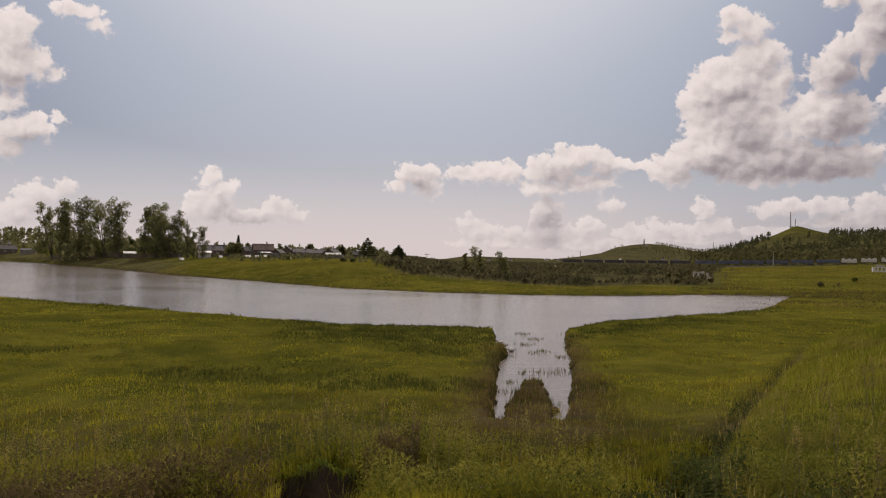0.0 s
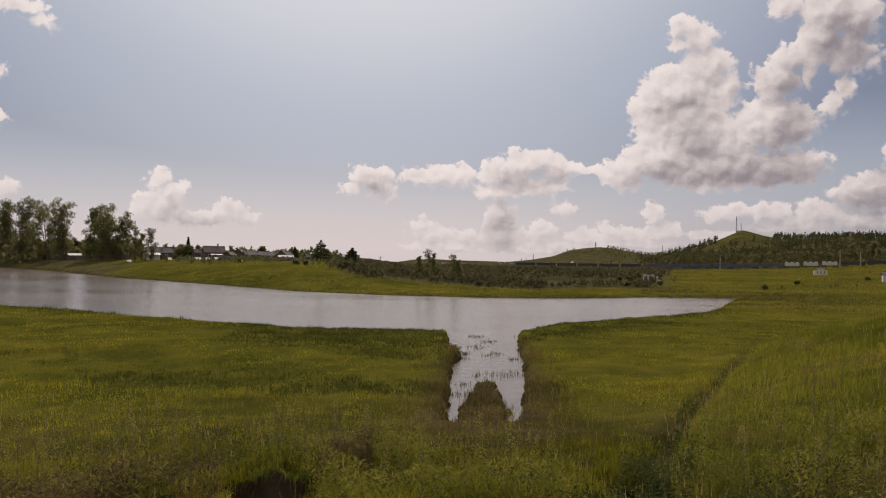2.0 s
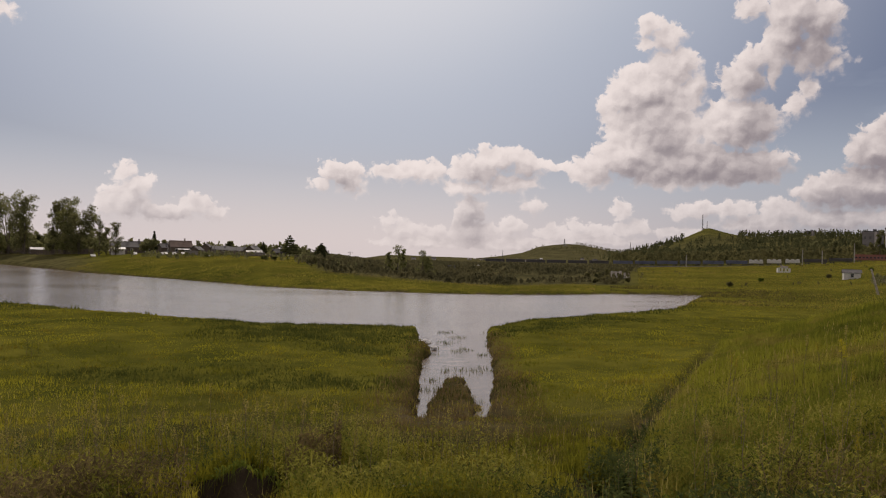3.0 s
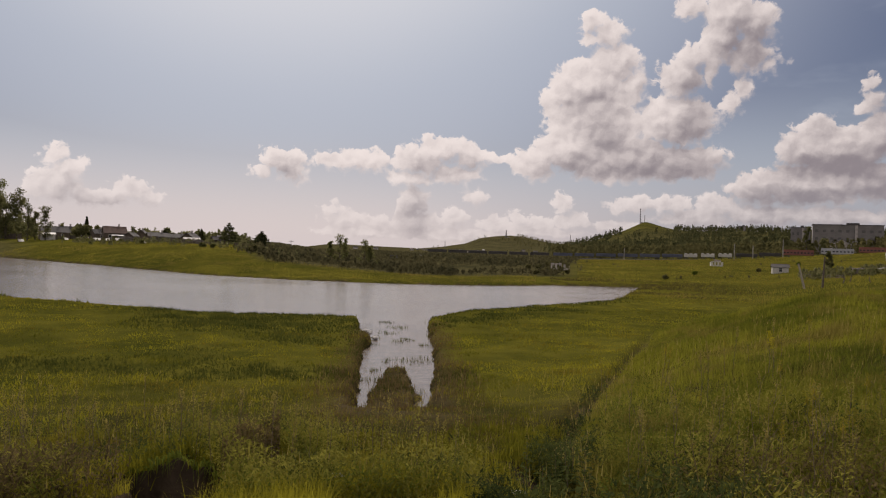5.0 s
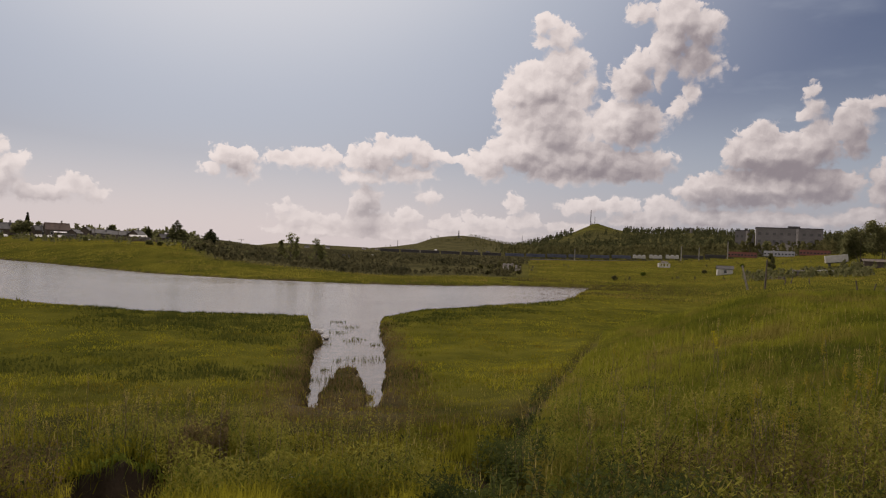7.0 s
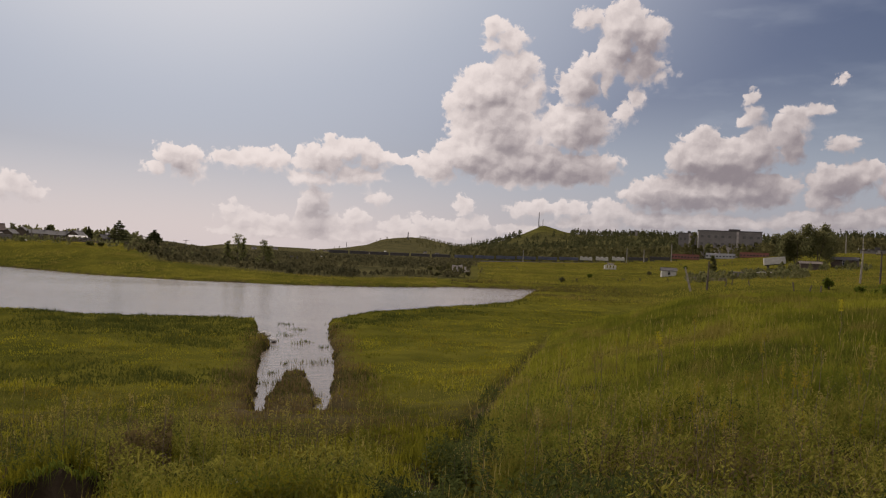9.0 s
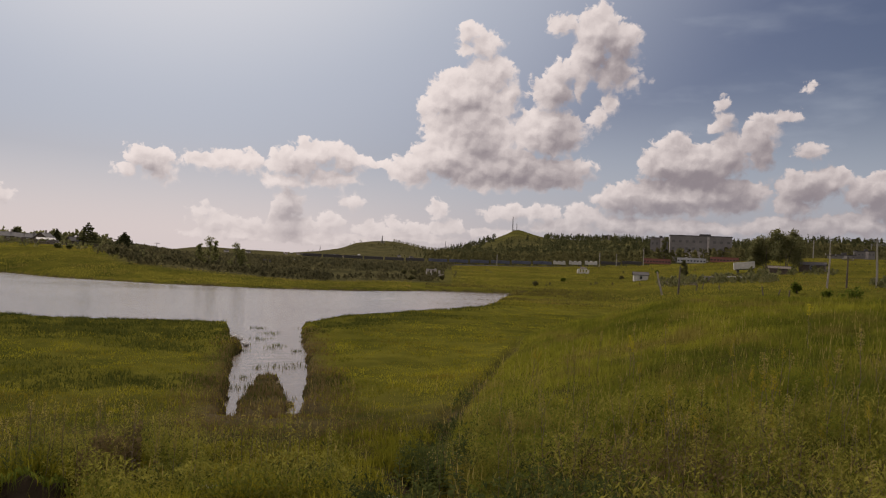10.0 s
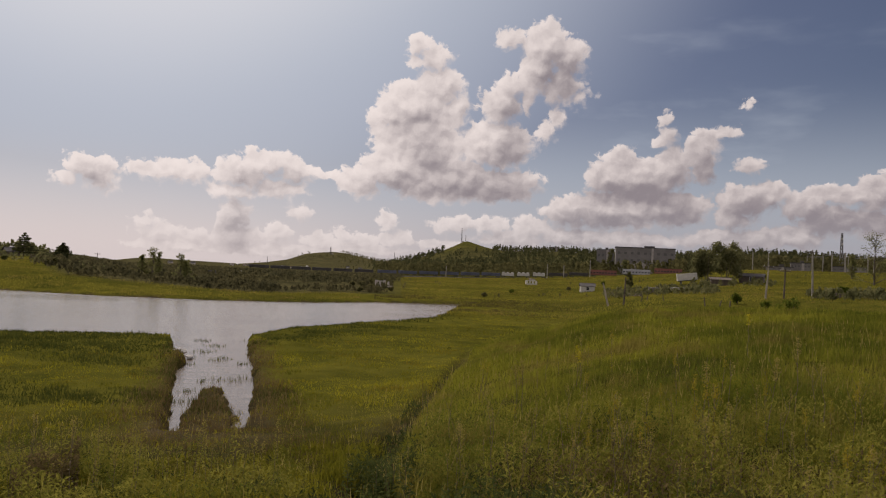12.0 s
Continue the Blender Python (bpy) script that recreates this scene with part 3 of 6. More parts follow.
def grow(n, r0, r1, hmin, hmax, wide, seed, segs, a0=-33.0, a1=56.0, keep=None, lean=0.35, power=-0.5):
    rng = np.random.default_rng(seed)
    x, y = scatter(n, r0, r1, a0, a1, rng, power)
    z = ground_height(x, y)
    u = trail_u(x, y)
    bare = np.maximum((0.55 + 1.9 * value_noise(x + 5, y, 1.1, 2)) * np.exp(-(u / (0.22 + 0.065 * np.maximum(0, 15 - y))) ** 4) * step(46, 34, y), 1.02 * step(1.05, 0.85, np.abs(x + 1.42 + 0.3 * value_noise(x, y, 0.4, 2)) / 0.62) * step(6.0, 7.0, y) * step(10.62, 10.5, y))
    off = np.abs(x - ford_x(y))
    bare = np.maximum(bare, 0.40 * step(2.0, 1.1, off) * step(14, 18, y) * step(44, 34, y))
    ok = (z > 0.03) & (rng.random(n) > bare)
    if keep is not None:
        ok &= keep(x, y, rng)
    # tussocks with gaps between them near the eye
    tuft = value_noise(x, y, 0.55, 2) + 0.7 * value_noise(x + 70, y, 1.9, 2)
    ok &= rng.random(n) < np.maximum(step(-0.20, 0.14, tuft), 0.06 + step(9, 24, np.hypot(x, y)))
    x, y, z = x[ok], y[ok], z[ok]
    clump = 0.8 + (1.7 + 1.8 * step(18, 9, np.hypot(x, y))) * value_noise(x, y, 0.8, 3) + 0.7 * value_noise(x, y, 5.0, 2)
    h = rng.uniform(hmin, hmax, len(x)) * np.clip(clump, 0.3, 1.9)
    w = wide * rng.uniform(0.6, 1.4, len(x)) * np.hypot(x, y) ** 0.85
    return blades(x, y, z, h, w, rng, lean, segs)


def right_field(x, y, rng):
    return trail_u(x, y) + rng.normal(0, 0.45, len(x)) > 0.30


def dark_drift(x, y):
    """Where dark sedge takes the place of the bright grass: by the water west of the cut, and in drifts."""
    s = near_shore(x) - y
    bank = step(16, 8, s) * step(-12, -4, x) * step(4.5, 3.4, x) * (value_noise(x, y, 5, 2) > -0.16)
    east = step(13, 6, s) * step(6, 8, x) * step(34, 26, x) * (value_noise(x, y, 5, 2) > -0.1)
    drift = step(0.10, 0.2, value_noise(x * 0.7 + 31, y, 6.5, 3)) * step(11, 15, np.hypot(x, y))
    return np.maximum(np.maximum(bank, east), drift)


def left_meadow(x, y, rng):
    return (trail_u(x, y) + rng.normal(0, 0.45, len(x)) <= 0.2) & (rng.random(len(x)) > 0.93 * dark_drift(x, y))


def drifts(x, y, rng):
    return (trail_u(x, y) < 0.2) & (rng.random(len(x)) < dark_drift(x, y))


def shore_band(x, y, rng):
    s = near_shore(x) - y
    side = np.abs(x - ford_x(y))
    near_cut = (side > 1.0) & (side < 3.2) & (y > 34)
    dark = (x > -9) & (x < 3.4) & (s > 0) & (s < 13) & (rng.random(len(x)) < step(14, 5, s))
    return (((s > 0) & (s < 7) & (rng.random(len(x)) < step(8, 1, s)) | near_cut) & (value_noise(x, y, 6, 2) > -0.12)) | dark


def ford_sides(x, y, rng):
    off = np.abs(x - ford_x(y))
    return (off < 3.0) & (y > 13) & (y < 44) & (rng.random(len(x)) < step(3.0, 1.2, off))


stuff("meadow_grass", [grow(240000, 5.5, 16, 0.10, 0.34, 0.0015, 11, 2, keep=left_meadow, lean=0.8),
                       grow(380000, 12, 90, 0.07, 0.17, 0.0020, 12, 1, keep=left_meadow, power=-0.8, lean=1.2)],
      GRASS, "olive green meadow grass on the river bank", "grass")
stuff("tall_grass", [grow(250000, 5.5, 17, 0.13, 0.44, 0.0013, 21, 2, 14, 56, right_field, 1.25),
                     grow(280000, 13, 64, 0.13, 0.36, 0.0017, 22, 1, 20, 56, right_field, 1.3, -0.7)],
      GRASS_TALL, "tall uncut green grass on the rising field", "grass")
def spit(x, y, rng):
    s = y - far_shore(x)
    return (s > 0.3) & (x > -75) & ((x < -12) | (s < 24 + rng.normal(0, 3, len(x))))


def marsh(x, y, rng):
    az = np.degrees(np.arctan2(x, y))
    return (value_noise(x, y * 2.5, 9, 3) > -0.02) & (rng.random(len(x)) < step(34, 24, az) * step(150, 120, np.hypot(x, y))) & (x > 26)


def mud_blades(n, seed):
    """Brown sedge standing in streaks in the shallow end of the river."""
    rng = np.random.default_rng(seed)
    x, y = scatter(n, 82, 128, 18.5, 28.5, rng, 0.3)
    thick = value_noise(x, y * 3.0, 11, 3) + 0.28 * step(98, 116, y) + 0.25 * step(38, 52, x)
    ok = (rng.random(n) < 0.45 * step(-0.1, 0.5, thick) + 0.55 * step(33, 50, x)) & (ground_height(x, y) < 0.15)
    x, y = x[ok], y[ok]
    return blades(x, y, np.full(len(x), -0.03), rng.uniform(0.04, 0.12, len(x)), 0.0016 * np.hypot(x, y) * rng.uniform(0.6, 1.4, len(x)), rng, 0.4, 1)


stuff("spit_grass", [grow(100000, 95, 190, 0.12, 0.32, 0.0013, 51, 1, -30, 17, spit, 0.4, 0.3), grow(130000, 76, 500, 0.15, 0.42, 0.0014, 52, 1, 20, 56, None, 0.4, -0.2)],
      GRASS_FAR, "short green grass on the river spit and meadow", "grass")
stuff("sedge", [grow(120000, 34, 90, 0.12, 0.30, 0.0022, 31, 1, keep=shore_band, power=0.2, lean=0.7),
                grow(230000, 12, 60, 0.08, 0.20, 0.0022, 35, 1, -32, 24, keep=drifts, power=-0.5, lean=0.9)], SEDGE, "dark green sedge along the water's edge", "sedge")
stuff("dry_grass", [grow(100000, 12, 46, 0.10, 0.26, 0.0016, 41, 1, -8, 20, ford_sides, 0.5, 0.0)], GRASS_DRY, "brownish trodden grass beside the flooded ruts", "grass")

MARSH = foliage("marsh_sedge_blade", (0.060, 0.052, 0.020), (0.125, 0.105, 0.040), 0.15, 0.3)
stuff("marsh_sedge", [mud_blades(26000, 33), grow(30000, 84, 150, 0.12, 0.32, 0.0022, 34, 1, 18, 34, marsh, 0.3, 0.2)], MARSH, "brownish marsh sedge at the muddy river end", "sedge")
stuff("trodden_grass", [grow(60000, 0.7, 6.2, 0.05, 0.18, 0.0045, 61, 2, -180, 180, lean=0.9, power=0.6), grow(60000, 5.5, 40, 0.08, 0.28, 0.0026, 62, 1, 56, 328, lean=0.7, power=0.0)],
      GRASS, "short trodden grass on top of the bank", "grass")

# ---- helpers for things ----
def thing(name, az, d, turn, label, category, group="", z=None, lean=0.0):
    """An empty on the ground at that azimuth and distance; its -y side looks at the bank where turn is 0."""
    x, y = polar(az, d)
    ob = new(name)
    ob.matrix_world = pose(x, y, gz(x, y) if z is None else z, 0, lean, -az + turn)
    return tagged(ob, label, category, group)


def part(name, bm, mat, parent, label=""):
    me = bpy.data.meshes.new(name)
    bm.normal_update()
    bm.to_mesh(me)
    bm.free()
    return hang(name, me, mat, parent, label)


def hang(name, me, mat, parent, label=""):
    if not me.materials:
        me.materials.append(mat)
    ob = new(name, me)
    ob.parent = parent
    if label:
        ob["label"] = label
    return ob


def box(bm, cx, cy, cz, sx, sy, sz, rz=0.0, rx=0.0, ry=0.0, bevel=0.0):
    made = bmesh.ops.create_cube(bm, size=1.0, matrix=pose(cx, cy, cz, rx, ry, rz) @ Matrix.Diagonal((sx, sy, sz, 1)))
    if bevel:
        edges = list({e for v in made["verts"] for e in v.link_edges})
        bmesh.ops.bevel(bm, geom=edges, offset=bevel, segments=1, affect="EDGES")


def tube(bm, a, b, ra, rb, sides=7):
    """A tapering round bar from a to b."""
    a, b = Vector(a), Vector(b)
    turn = (b - a).to_track_quat("Z", "Y").to_matrix().to_4x4()
    bmesh.ops.create_cone(bm, cap_ends=True, segments=sides, radius1=ra, radius2=rb, depth=(b - a).length, matrix=Matrix.Translation((a + b) / 2) @ turn)


def rise(az, d, el):
    """Height over the ground of what reaches the elevation el at that place."""
    x, y = polar(az, d)
    return EYE + d * math.tan(radians(el)) - gz(x, y)


WOOD_DARK = plain("dark_weathered_wood", (0.11, 0.085, 0.065), 0.9, 0.45, 1.5, bump=0.3)
WOOD_GREY = plain("grey_weathered_wood", (0.20, 0.18, 0.16), 0.9, 0.4, 1.5, bump=0.3)
WOOD_POLE = plain("pole_wood", (0.33, 0.29, 0.24), 0.85, 0.35, 1.2, bump=0.3)
SLATE = plain("asbestos_slate", (0.082, 0.075, 0.072), 0.9, 0.35, 0.9)
ROOF_BROWN = plain("brown_roofing", (0.13, 0.085, 0.065), 0.8, 0.35, 0.8)
ROOF_PALE = plain("pale_tin_roof", (0.40, 0.39, 0.38), 0.6, 0.3, 0.8, 0.2)
WHITE = plain("whitewash", (0.52, 0.50, 0.46), 0.8, 0.2, 1.0)
BRICK_PALE = plain("pale_brick_wall", (0.42, 0.38, 0.35), 0.9, 0.3, 0.8)
CONCRETE = plain("grey_concrete", (0.205, 0.19, 0.18), 0.9, 0.25, 0.15)
CONCRETE_POLE = plain("pole_concrete", (0.29, 0.265, 0.23), 0.9, 0.25, 0.8)
GLASS_DUSTY = plain("dusty_window", (0.11, 0.105, 0.10), 0.6, 0.3, 1.0)
GLASS_DARK = plain("dark_window", (0.03, 0.035, 0.04), 0.15, 0.3, 1.0)
RUST = plain("rust_red_paint", (0.22, 0.075, 0.055), 0.6, 0.3, 0.5)
BLUE = plain("faded_blue_paint", (0.085, 0.095, 0.14), 0.7, 0.4, 0.35)
SILVER = plain("grey_carriage_paint", (0.38, 0.38, 0.40), 0.5, 0.2, 0.4)
STEEL = plain("mast_steel", (0.22, 0.21, 0.21), 0.5, 0.2, 0.5, 0.6)
GRAVEL = plain("ballast", (0.13, 0.12, 0.11), 0.95, 0.4, 0.3)
IRON = plain("dark_iron", (0.05, 0.045, 0.042), 0.7, 0.3, 0.8)


# ---- trees ----
def leaf_mesh(name, lobes, count, size, rng, flat=0.0):
    """Many small leaves or sprays in a set of lobes (centre, half axes), denser towards their rims."""
    lob = np.array(lobes, float)
    vol = np.prod(lob[:, 3:], axis=1) ** 0.67
    pick = rng.choice(len(lob), count, p=vol / vol.sum())
    d = rng.normal(size=(count, 3))
    d /= np.linalg.norm(d, axis=1)[:, None]
    c = lob[pick, :3] + d * lob[pick, 3:] * (rng.random(count) ** 0.45)[:, None] * rng.normal(1, 0.10, count)[:, None]
    a = rng.normal(size=(count, 3))
    a /= np.linalg.norm(a, axis=1)[:, None]
    b = np.cross(a, rng.normal(size=(count, 3)))
    b[:, 2] *= 1 - flat
    b /= np.linalg.norm(b, axis=1)[:, None]
    s = (size * rng.uniform(0.6, 1.4, count))[:, None]
    v = np.stack([c - a * s * 0.5, c + b * s * 0.45, c + a * s * 0.5, c - b * s * 0.45], 1).reshape(-1, 3)
    k = (np.arange(count) * 4)[:, None]
    return mesh_from(name, v, np.concatenate([k + [[0, 1, 2]], k + [[0, 2, 3]]]))


def trunk_mesh(height, radius, limbs, rng, lean=0.03):
    bm = bmesh.new()
    pts = [Vector((0, 0, -0.3))]
    for i in range(1, 6):
        pts.append(Vector((rng.normal(0, lean * height / 6), rng.normal(0, lean * height / 6), height * i / 5)))
    for i in range(5):
        tube(bm, pts[i], pts[i + 1], radius * (1 - i * 0.18), radius * (1 - (i + 1) * 0.18))
    for a, b, r in limbs:
        tube(bm, a, b, r, r * 0.3, 5)
    return bm


def tree(az, d, el, spread, kind, seed, label, leaf=None, stems=1, name="tree", group="", dense=1.0, low=0.14):
    """A tree whose top reaches the elevation el."""
    rng = np.random.default_rng(seed)
    h = max(rise(az, d, el), 0.9 if kind == "bush" else 4.0)
    ob = thing(name, az, d, 0, label, "tree", group)
    lobes, limbs = [], []
    px = max(d, 60) / 1358
    if kind == "birch":
        for s in range(stems):
            ox, oy = (0, 0) if stems == 1 else (rng.uniform(-spread, spread) * 0.7, rng.uniform(-1, 1))
            hh = h * (1 if s == 0 else rng.uniform(0.75, 0.98))
            for i in range(15):
                t = low + (1 - low) * i / 14
                w = spread * (0.62 if stems > 1 else 0.85) * (math.sin(math.pi * min(1, t * 0.80 + 0.12)) ** 0.6)
                ang = rng.uniform(0, 6.28)
                off = w * rng.uniform(0.1, 0.85)
                c = (ox + off * math.cos(ang), oy + off * math.sin(ang), hh * t * 0.95)
                rr = spread * 0.28 * rng.uniform(0.6, 1.25)
                lobes.append((*c, rr, rr, rr * rng.uniform(0.7, 1.1)))
                limbs.append(((ox, oy, max(0.3, c[2] - h * 0.12)), c, 0.035 * h / 12))
            if s:
                limbs.append(((0, 0, 0), (ox, oy, hh * 0.85), 0.011 * h))
        count, size, mat = int(2200 * dense * max(1, stems * 0.8)), 1.55 * px + 0.08, leaf or LEAF_BIRCH
    elif kind == "pine":
        tiers = 10
        for i in range(tiers):
            t = 0.22 + 0.76 * i / (tiers - 1)
            w = spread * (1.08 - t) * rng.uniform(0.75, 1.25)
            for k in range(4):
                ang = k * 1.57 + rng.uniform(-0.6, 0.6)
                c = (w * 0.6 * math.cos(ang), w * 0.6 * math.sin(ang), h * t - 0.03 * h * rng.random())
                lobes.append((*c, w * 0.5, w * 0.5, h * 0.028))
                limbs.append(((0, 0, h * t), c, 0.006 * h))
        lobes.append((0, 0, h * 0.97, spread * 0.10, spread * 0.10, h * 0.04))
        count, size, mat = int(1100 * dense), 2.3 * px + 0.1, leaf or NEEDLE
    elif kind == "sparse":
        for i in range(38):
            t = 0.10 + 0.88 * i / 37
            w = spread * rng.uniform(0.1, 0.85) * (1.15 - 0.7 * t)
            ang = rng.uniform(0, 6.28)
            c = (w * math.cos(ang), w * math.sin(ang) * 0.6, h * t)
            lobes.append((*c, spread * 0.30, spread * 0.30, h * 0.055))
            limbs.append(((0, 0, h * max(0.02, t - 0.14)), c, 0.006 * h))
        count, size, mat = int(1500 * dense), 1.0 * px + 0.06, leaf or LEAF_BIRCH
    else:
        spread = min(spread, h * 0.75)
        for i in range(9):
            ang, off = rng.uniform(0, 6.28), spread * rng.uniform(0.1, 0.65)
            c = (off * math.cos(ang), off * math.sin(ang), h * rng.uniform(0.3, 0.78))
            lobes.append((*c, spread * 0.42, spread * 0.42, h * 0.24))
            limbs.append(((0, 0, 0), c, 0.02 * h))
        count, size, mat = int(900 * dense), 2.4 * px + 0.1, leaf or SCRUB
    part("trunk", trunk_mesh(h * {"bush": 0.5, "pine": 0.97}.get(kind, 0.76), 0.014 * h + 0.03, limbs, rng), BARK, ob)
    hang("crown", leaf_mesh("crown", lobes, count, size, rng), mat, ob)
    return ob


# ---- houses ----
def house(az, d, w, deep, wall, roof, turn, wall_mat, roof_mat, label, windows=2, chimney=True, name="house", porch=False, group="", gable=False, size=None):
    ob = thing(name, az, d, turn, label, "house", group)
    ob.scale = (size or (0.66 if az < 14 else 1.0),) * 3
    if gable:
        w, deep, turn_in = deep, w, 90
    else:
        turn_in = 0
    spin = pose(0, 0, 0, 0, 0, turn_in)
    bm = bmesh.new()
    box(bm, 0, 0, wall / 2 - 0.3, w, deep, wall + 0.6)
    for sx in (-1, 1):
        tri = [bm.verts.new(spot) for spot in ((sx * w / 2, -deep / 2, wall), (sx * w / 2, deep / 2, wall), (sx * w / 2, 0, wall + roof - 0.1))]
        inn = [bm.verts.new((v.co.x - sx * 0.12, v.co.y, v.co.z)) for v in tri]
        bm.faces.new(tri), bm.faces.new(inn[::-1])
        for i in range(3):
            bm.faces.new((tri[i], inn[i], inn[(i + 1) % 3], tri[(i + 1) % 3]))
    bm.transform(spin)
    part("wall", bm, wall_mat, ob)
    slope = math.degrees(math.atan2(roof, deep / 2))
    run = math.hypot(roof, deep / 2) + 0.35
    bm = bmesh.new()
    for s in (-1, 1):
        cy = s * (deep / 4 + 0.13)
        box(bm, 0, cy, wall + roof / 2 - 0.02, w + 0.7, run, 0.10, rx=-s * slope)
    nrib = max(3, int(w / 1.1))
    for i in range(nrib + 1):
        for s in (-1, 1):
            box(bm, -w / 2 + w * i / nrib, s * (deep / 4 + 0.13), wall + roof / 2 + 0.05, 0.06, run * 0.99, 0.05, rx=-s * slope)
    box(bm, 0, 0, wall + roof + 0.05, w + 0.7, 0.3, 0.1)
    bm.transform(spin)
    part("roof", bm, roof_mat, ob)
    front = deep / 2 if not gable else w / 2
    span = w if not gable else deep
    for i in range(windows):
        wx = -span / 2 + span * (i + 0.5) / windows
        bm = bmesh.new()
        for dx, dz, sx, sz in ((0, 0.62, 1.0, 0.12), (0, -0.62, 1.1, 0.12), (-0.45, 0, 0.1, 1.2), (0.45, 0, 0.1, 1.2), (0, 0.2, 0.8, 0.06)):
            box(bm, wx + dx, -front - 0.05, wall * 0.55 + dz, sx, 0.12, sz)
        win = part("window", bm, WHITE, ob, "white painted window frame")
        bm = bmesh.new()
        box(bm, wx, -front - 0.02, wall * 0.55, 0.84, 0.06, 1.16)
        part("pane", bm, GLASS_DARK, win)
    if chimney:
        bm = bmesh.new()
        box(bm, w * 0.2, 0.3, wall + roof + 0.35, 0.55, 0.55, 1.3)
        box(bm, w * 0.2, 0.3, wall + roof + 1.0, 0.68, 0.68, 0.14)
        bm.transform(spin)
        part("chimney", bm, BRICK_PALE, ob)
    if porch:
        bm = bmesh.new()
        box(bm, span * 0.1, -front - 1.0, wall * 0.72, span * 0.6, 2.2, 0.1, rx=14)
        for sx in (-0.2, 0.1, 0.4):
            box(bm, span * sx, -front - 1.9, wall * 0.3, 0.12, 0.12, wall * 0.72)
        part("porch", bm, ROOF_PALE, ob, "pale tin lean-to roof on posts")
    return ob


def fence(az0, d0, az1, d1, height, mat, label, gap=1.0, name="fence"):
    """A board fence between two places: posts, rails and boards."""
    x0, y0 = polar(az0, d0)
    x1, y1 = polar(az1, d1)
    ln = math.hypot(x1 - x0, y1 - y0)
    ob = new(name)
    ob.matrix_world = pose(x0, y0, gz(x0, y0), 0, 0, math.degrees(math.atan2(y1 - y0, x1 - x0)))
    tagged(ob, label, "fence")
    n = max(2, int(ln / 3.0))
    rng = np.random.default_rng(int(ln * 10))

    def zz(s):
        return gz(x0 + (x1 - x0) * s / ln, y0 + (y1 - y0) * s / ln) - gz(x0, y0)
    for i in range(n + 1):
        s = ln * i / n
        bm = bmesh.new()
        box(bm, s, 0, zz(s) + height * 0.42, 0.14, 0.14, height * 1.25, ry=rng.normal(0, 2))
        part("post", bm, mat, ob)
        if i < n:
            s2 = ln * (i + 1) / n
            bm = bmesh.new()
            for k in (0.3, 0.8):
                tube(bm, (s, 0.08, zz(s) + height * k), (s2, 0.08, zz(s2) + height * k), 0.05, 0.05, 5)
            part("rail", bm, mat, ob)
            m = int(3.0 / 0.22 * gap)
            for j in range(m):
                if rng.random() < 0.12:
                    continue
                t = s + (s2 - s) * (j + 0.5) / m
                hh = height * rng.uniform(0.85, 1.08)
                bm = bmesh.new()
                box(bm, t, 0.0, zz(t) + hh / 2 - 0.1, 0.18, 0.04, hh + 0.2, ry=rng.normal(0, 1.5))
                part("board", bm, mat, ob)
    return ob


# village on the far bank
TREES_LEFT = "tall trees on the far bank"
for az, d, el, sp, st, seed, lf in ((-27.0, 350, 3.45, 3.6, 2, 1, LEAF_BIRCH), (-25.7, 330, 3.55, 4.2, 2, 2, LEAF_DARK), (-24.7, 315, 3.8, 4.0, 2, 3, LEAF_DARK), (-23.8, 300, 3.85, 3.8, 2, 4, LEAF_BIRCH),
                                    (-22.9, 288, 3.6, 3.4, 2, 5, LEAF_DARK), (-21.3, 262, 3.5, 3.0, 2, 6, LEAF_DARK), (-20.5, 255, 3.55, 3.2, 2, 7, LEAF_BIRCH), (-19.7, 248, 3.05, 2.8, 2, 8, LEAF_DARK)):
    tree(az, d, el, sp * 1.8, "birch", 100 + seed, "tall leafy birch and poplar cluster on the far bank", lf, st + 1, "birch_tree", TREES_LEFT, 1.2, 0.13)
for i, az in enumerate((-26.4, -25.2, -24.2, -23.3, -22.3, -21.8, -20.9, -20.1, -19.2, -18.8)):
    tree(az, np.interp(az, (-29, -19), (392, 258)), 0.55 + 0.4 * math.sin(i * 2.3), 5.0, "bush", 150 + i, "leafy undergrowth below the tall birches", LEAF_BIRCH, name="undergrowth_bush", group="undergrowth below the birches", dense=1.6)
for az, d, el, sp, seed in ((-18.45, 222, 2.15, 1.9, 11), (-18.0, 225, 1.6, 1.6, 12), (-17.4, 220, 2.0, 2.0, 13)):
    tree(az, d, el, sp * 1.3, "sparse", 100 + seed, "young birch with airy crown by the houses", LEAF_DARK, 1, "birch_tree", TREES_LEFT, 1.6)
tree(-15.25, 235, 0.95, 3.6, "bush", 31, "dark rounded willow beside a village house", LEAF_DARK, name="willow")
tree(-14.95, 238, 1.45, 1.3, "pine", 32, "thin pine rising above a willow", name="pine_tree")
tree(-9.9, 260, 0.72, 2.6, "pine", 33, "low broad pine between village roofs", name="pine_tree")
tree(-7.5, 235, 0.85, 1.5, "pine", 34, "slim dark spruce behind the village roofs", name="spruce_tree")
tree(-5.6, 205, 1.45, 3.4, "pine", 35, "tall ragged larch at the village end", name="larch_tree")
tree(-3.3, 215, 0.95, 3.4, "pine", 36, "ragged larch above dark garden bushes", name="larch_tree")
tree(-4.3, 212, 0.25, 3.0, "bush", 37, "dark garden bush at the village edge", LEAF_DARK, name="garden_bush")
tree(-5.0, 208, 0.15, 2.2, "bush", 38, "dark garden bush at the village edge", LEAF_DARK, name="garden_bush")
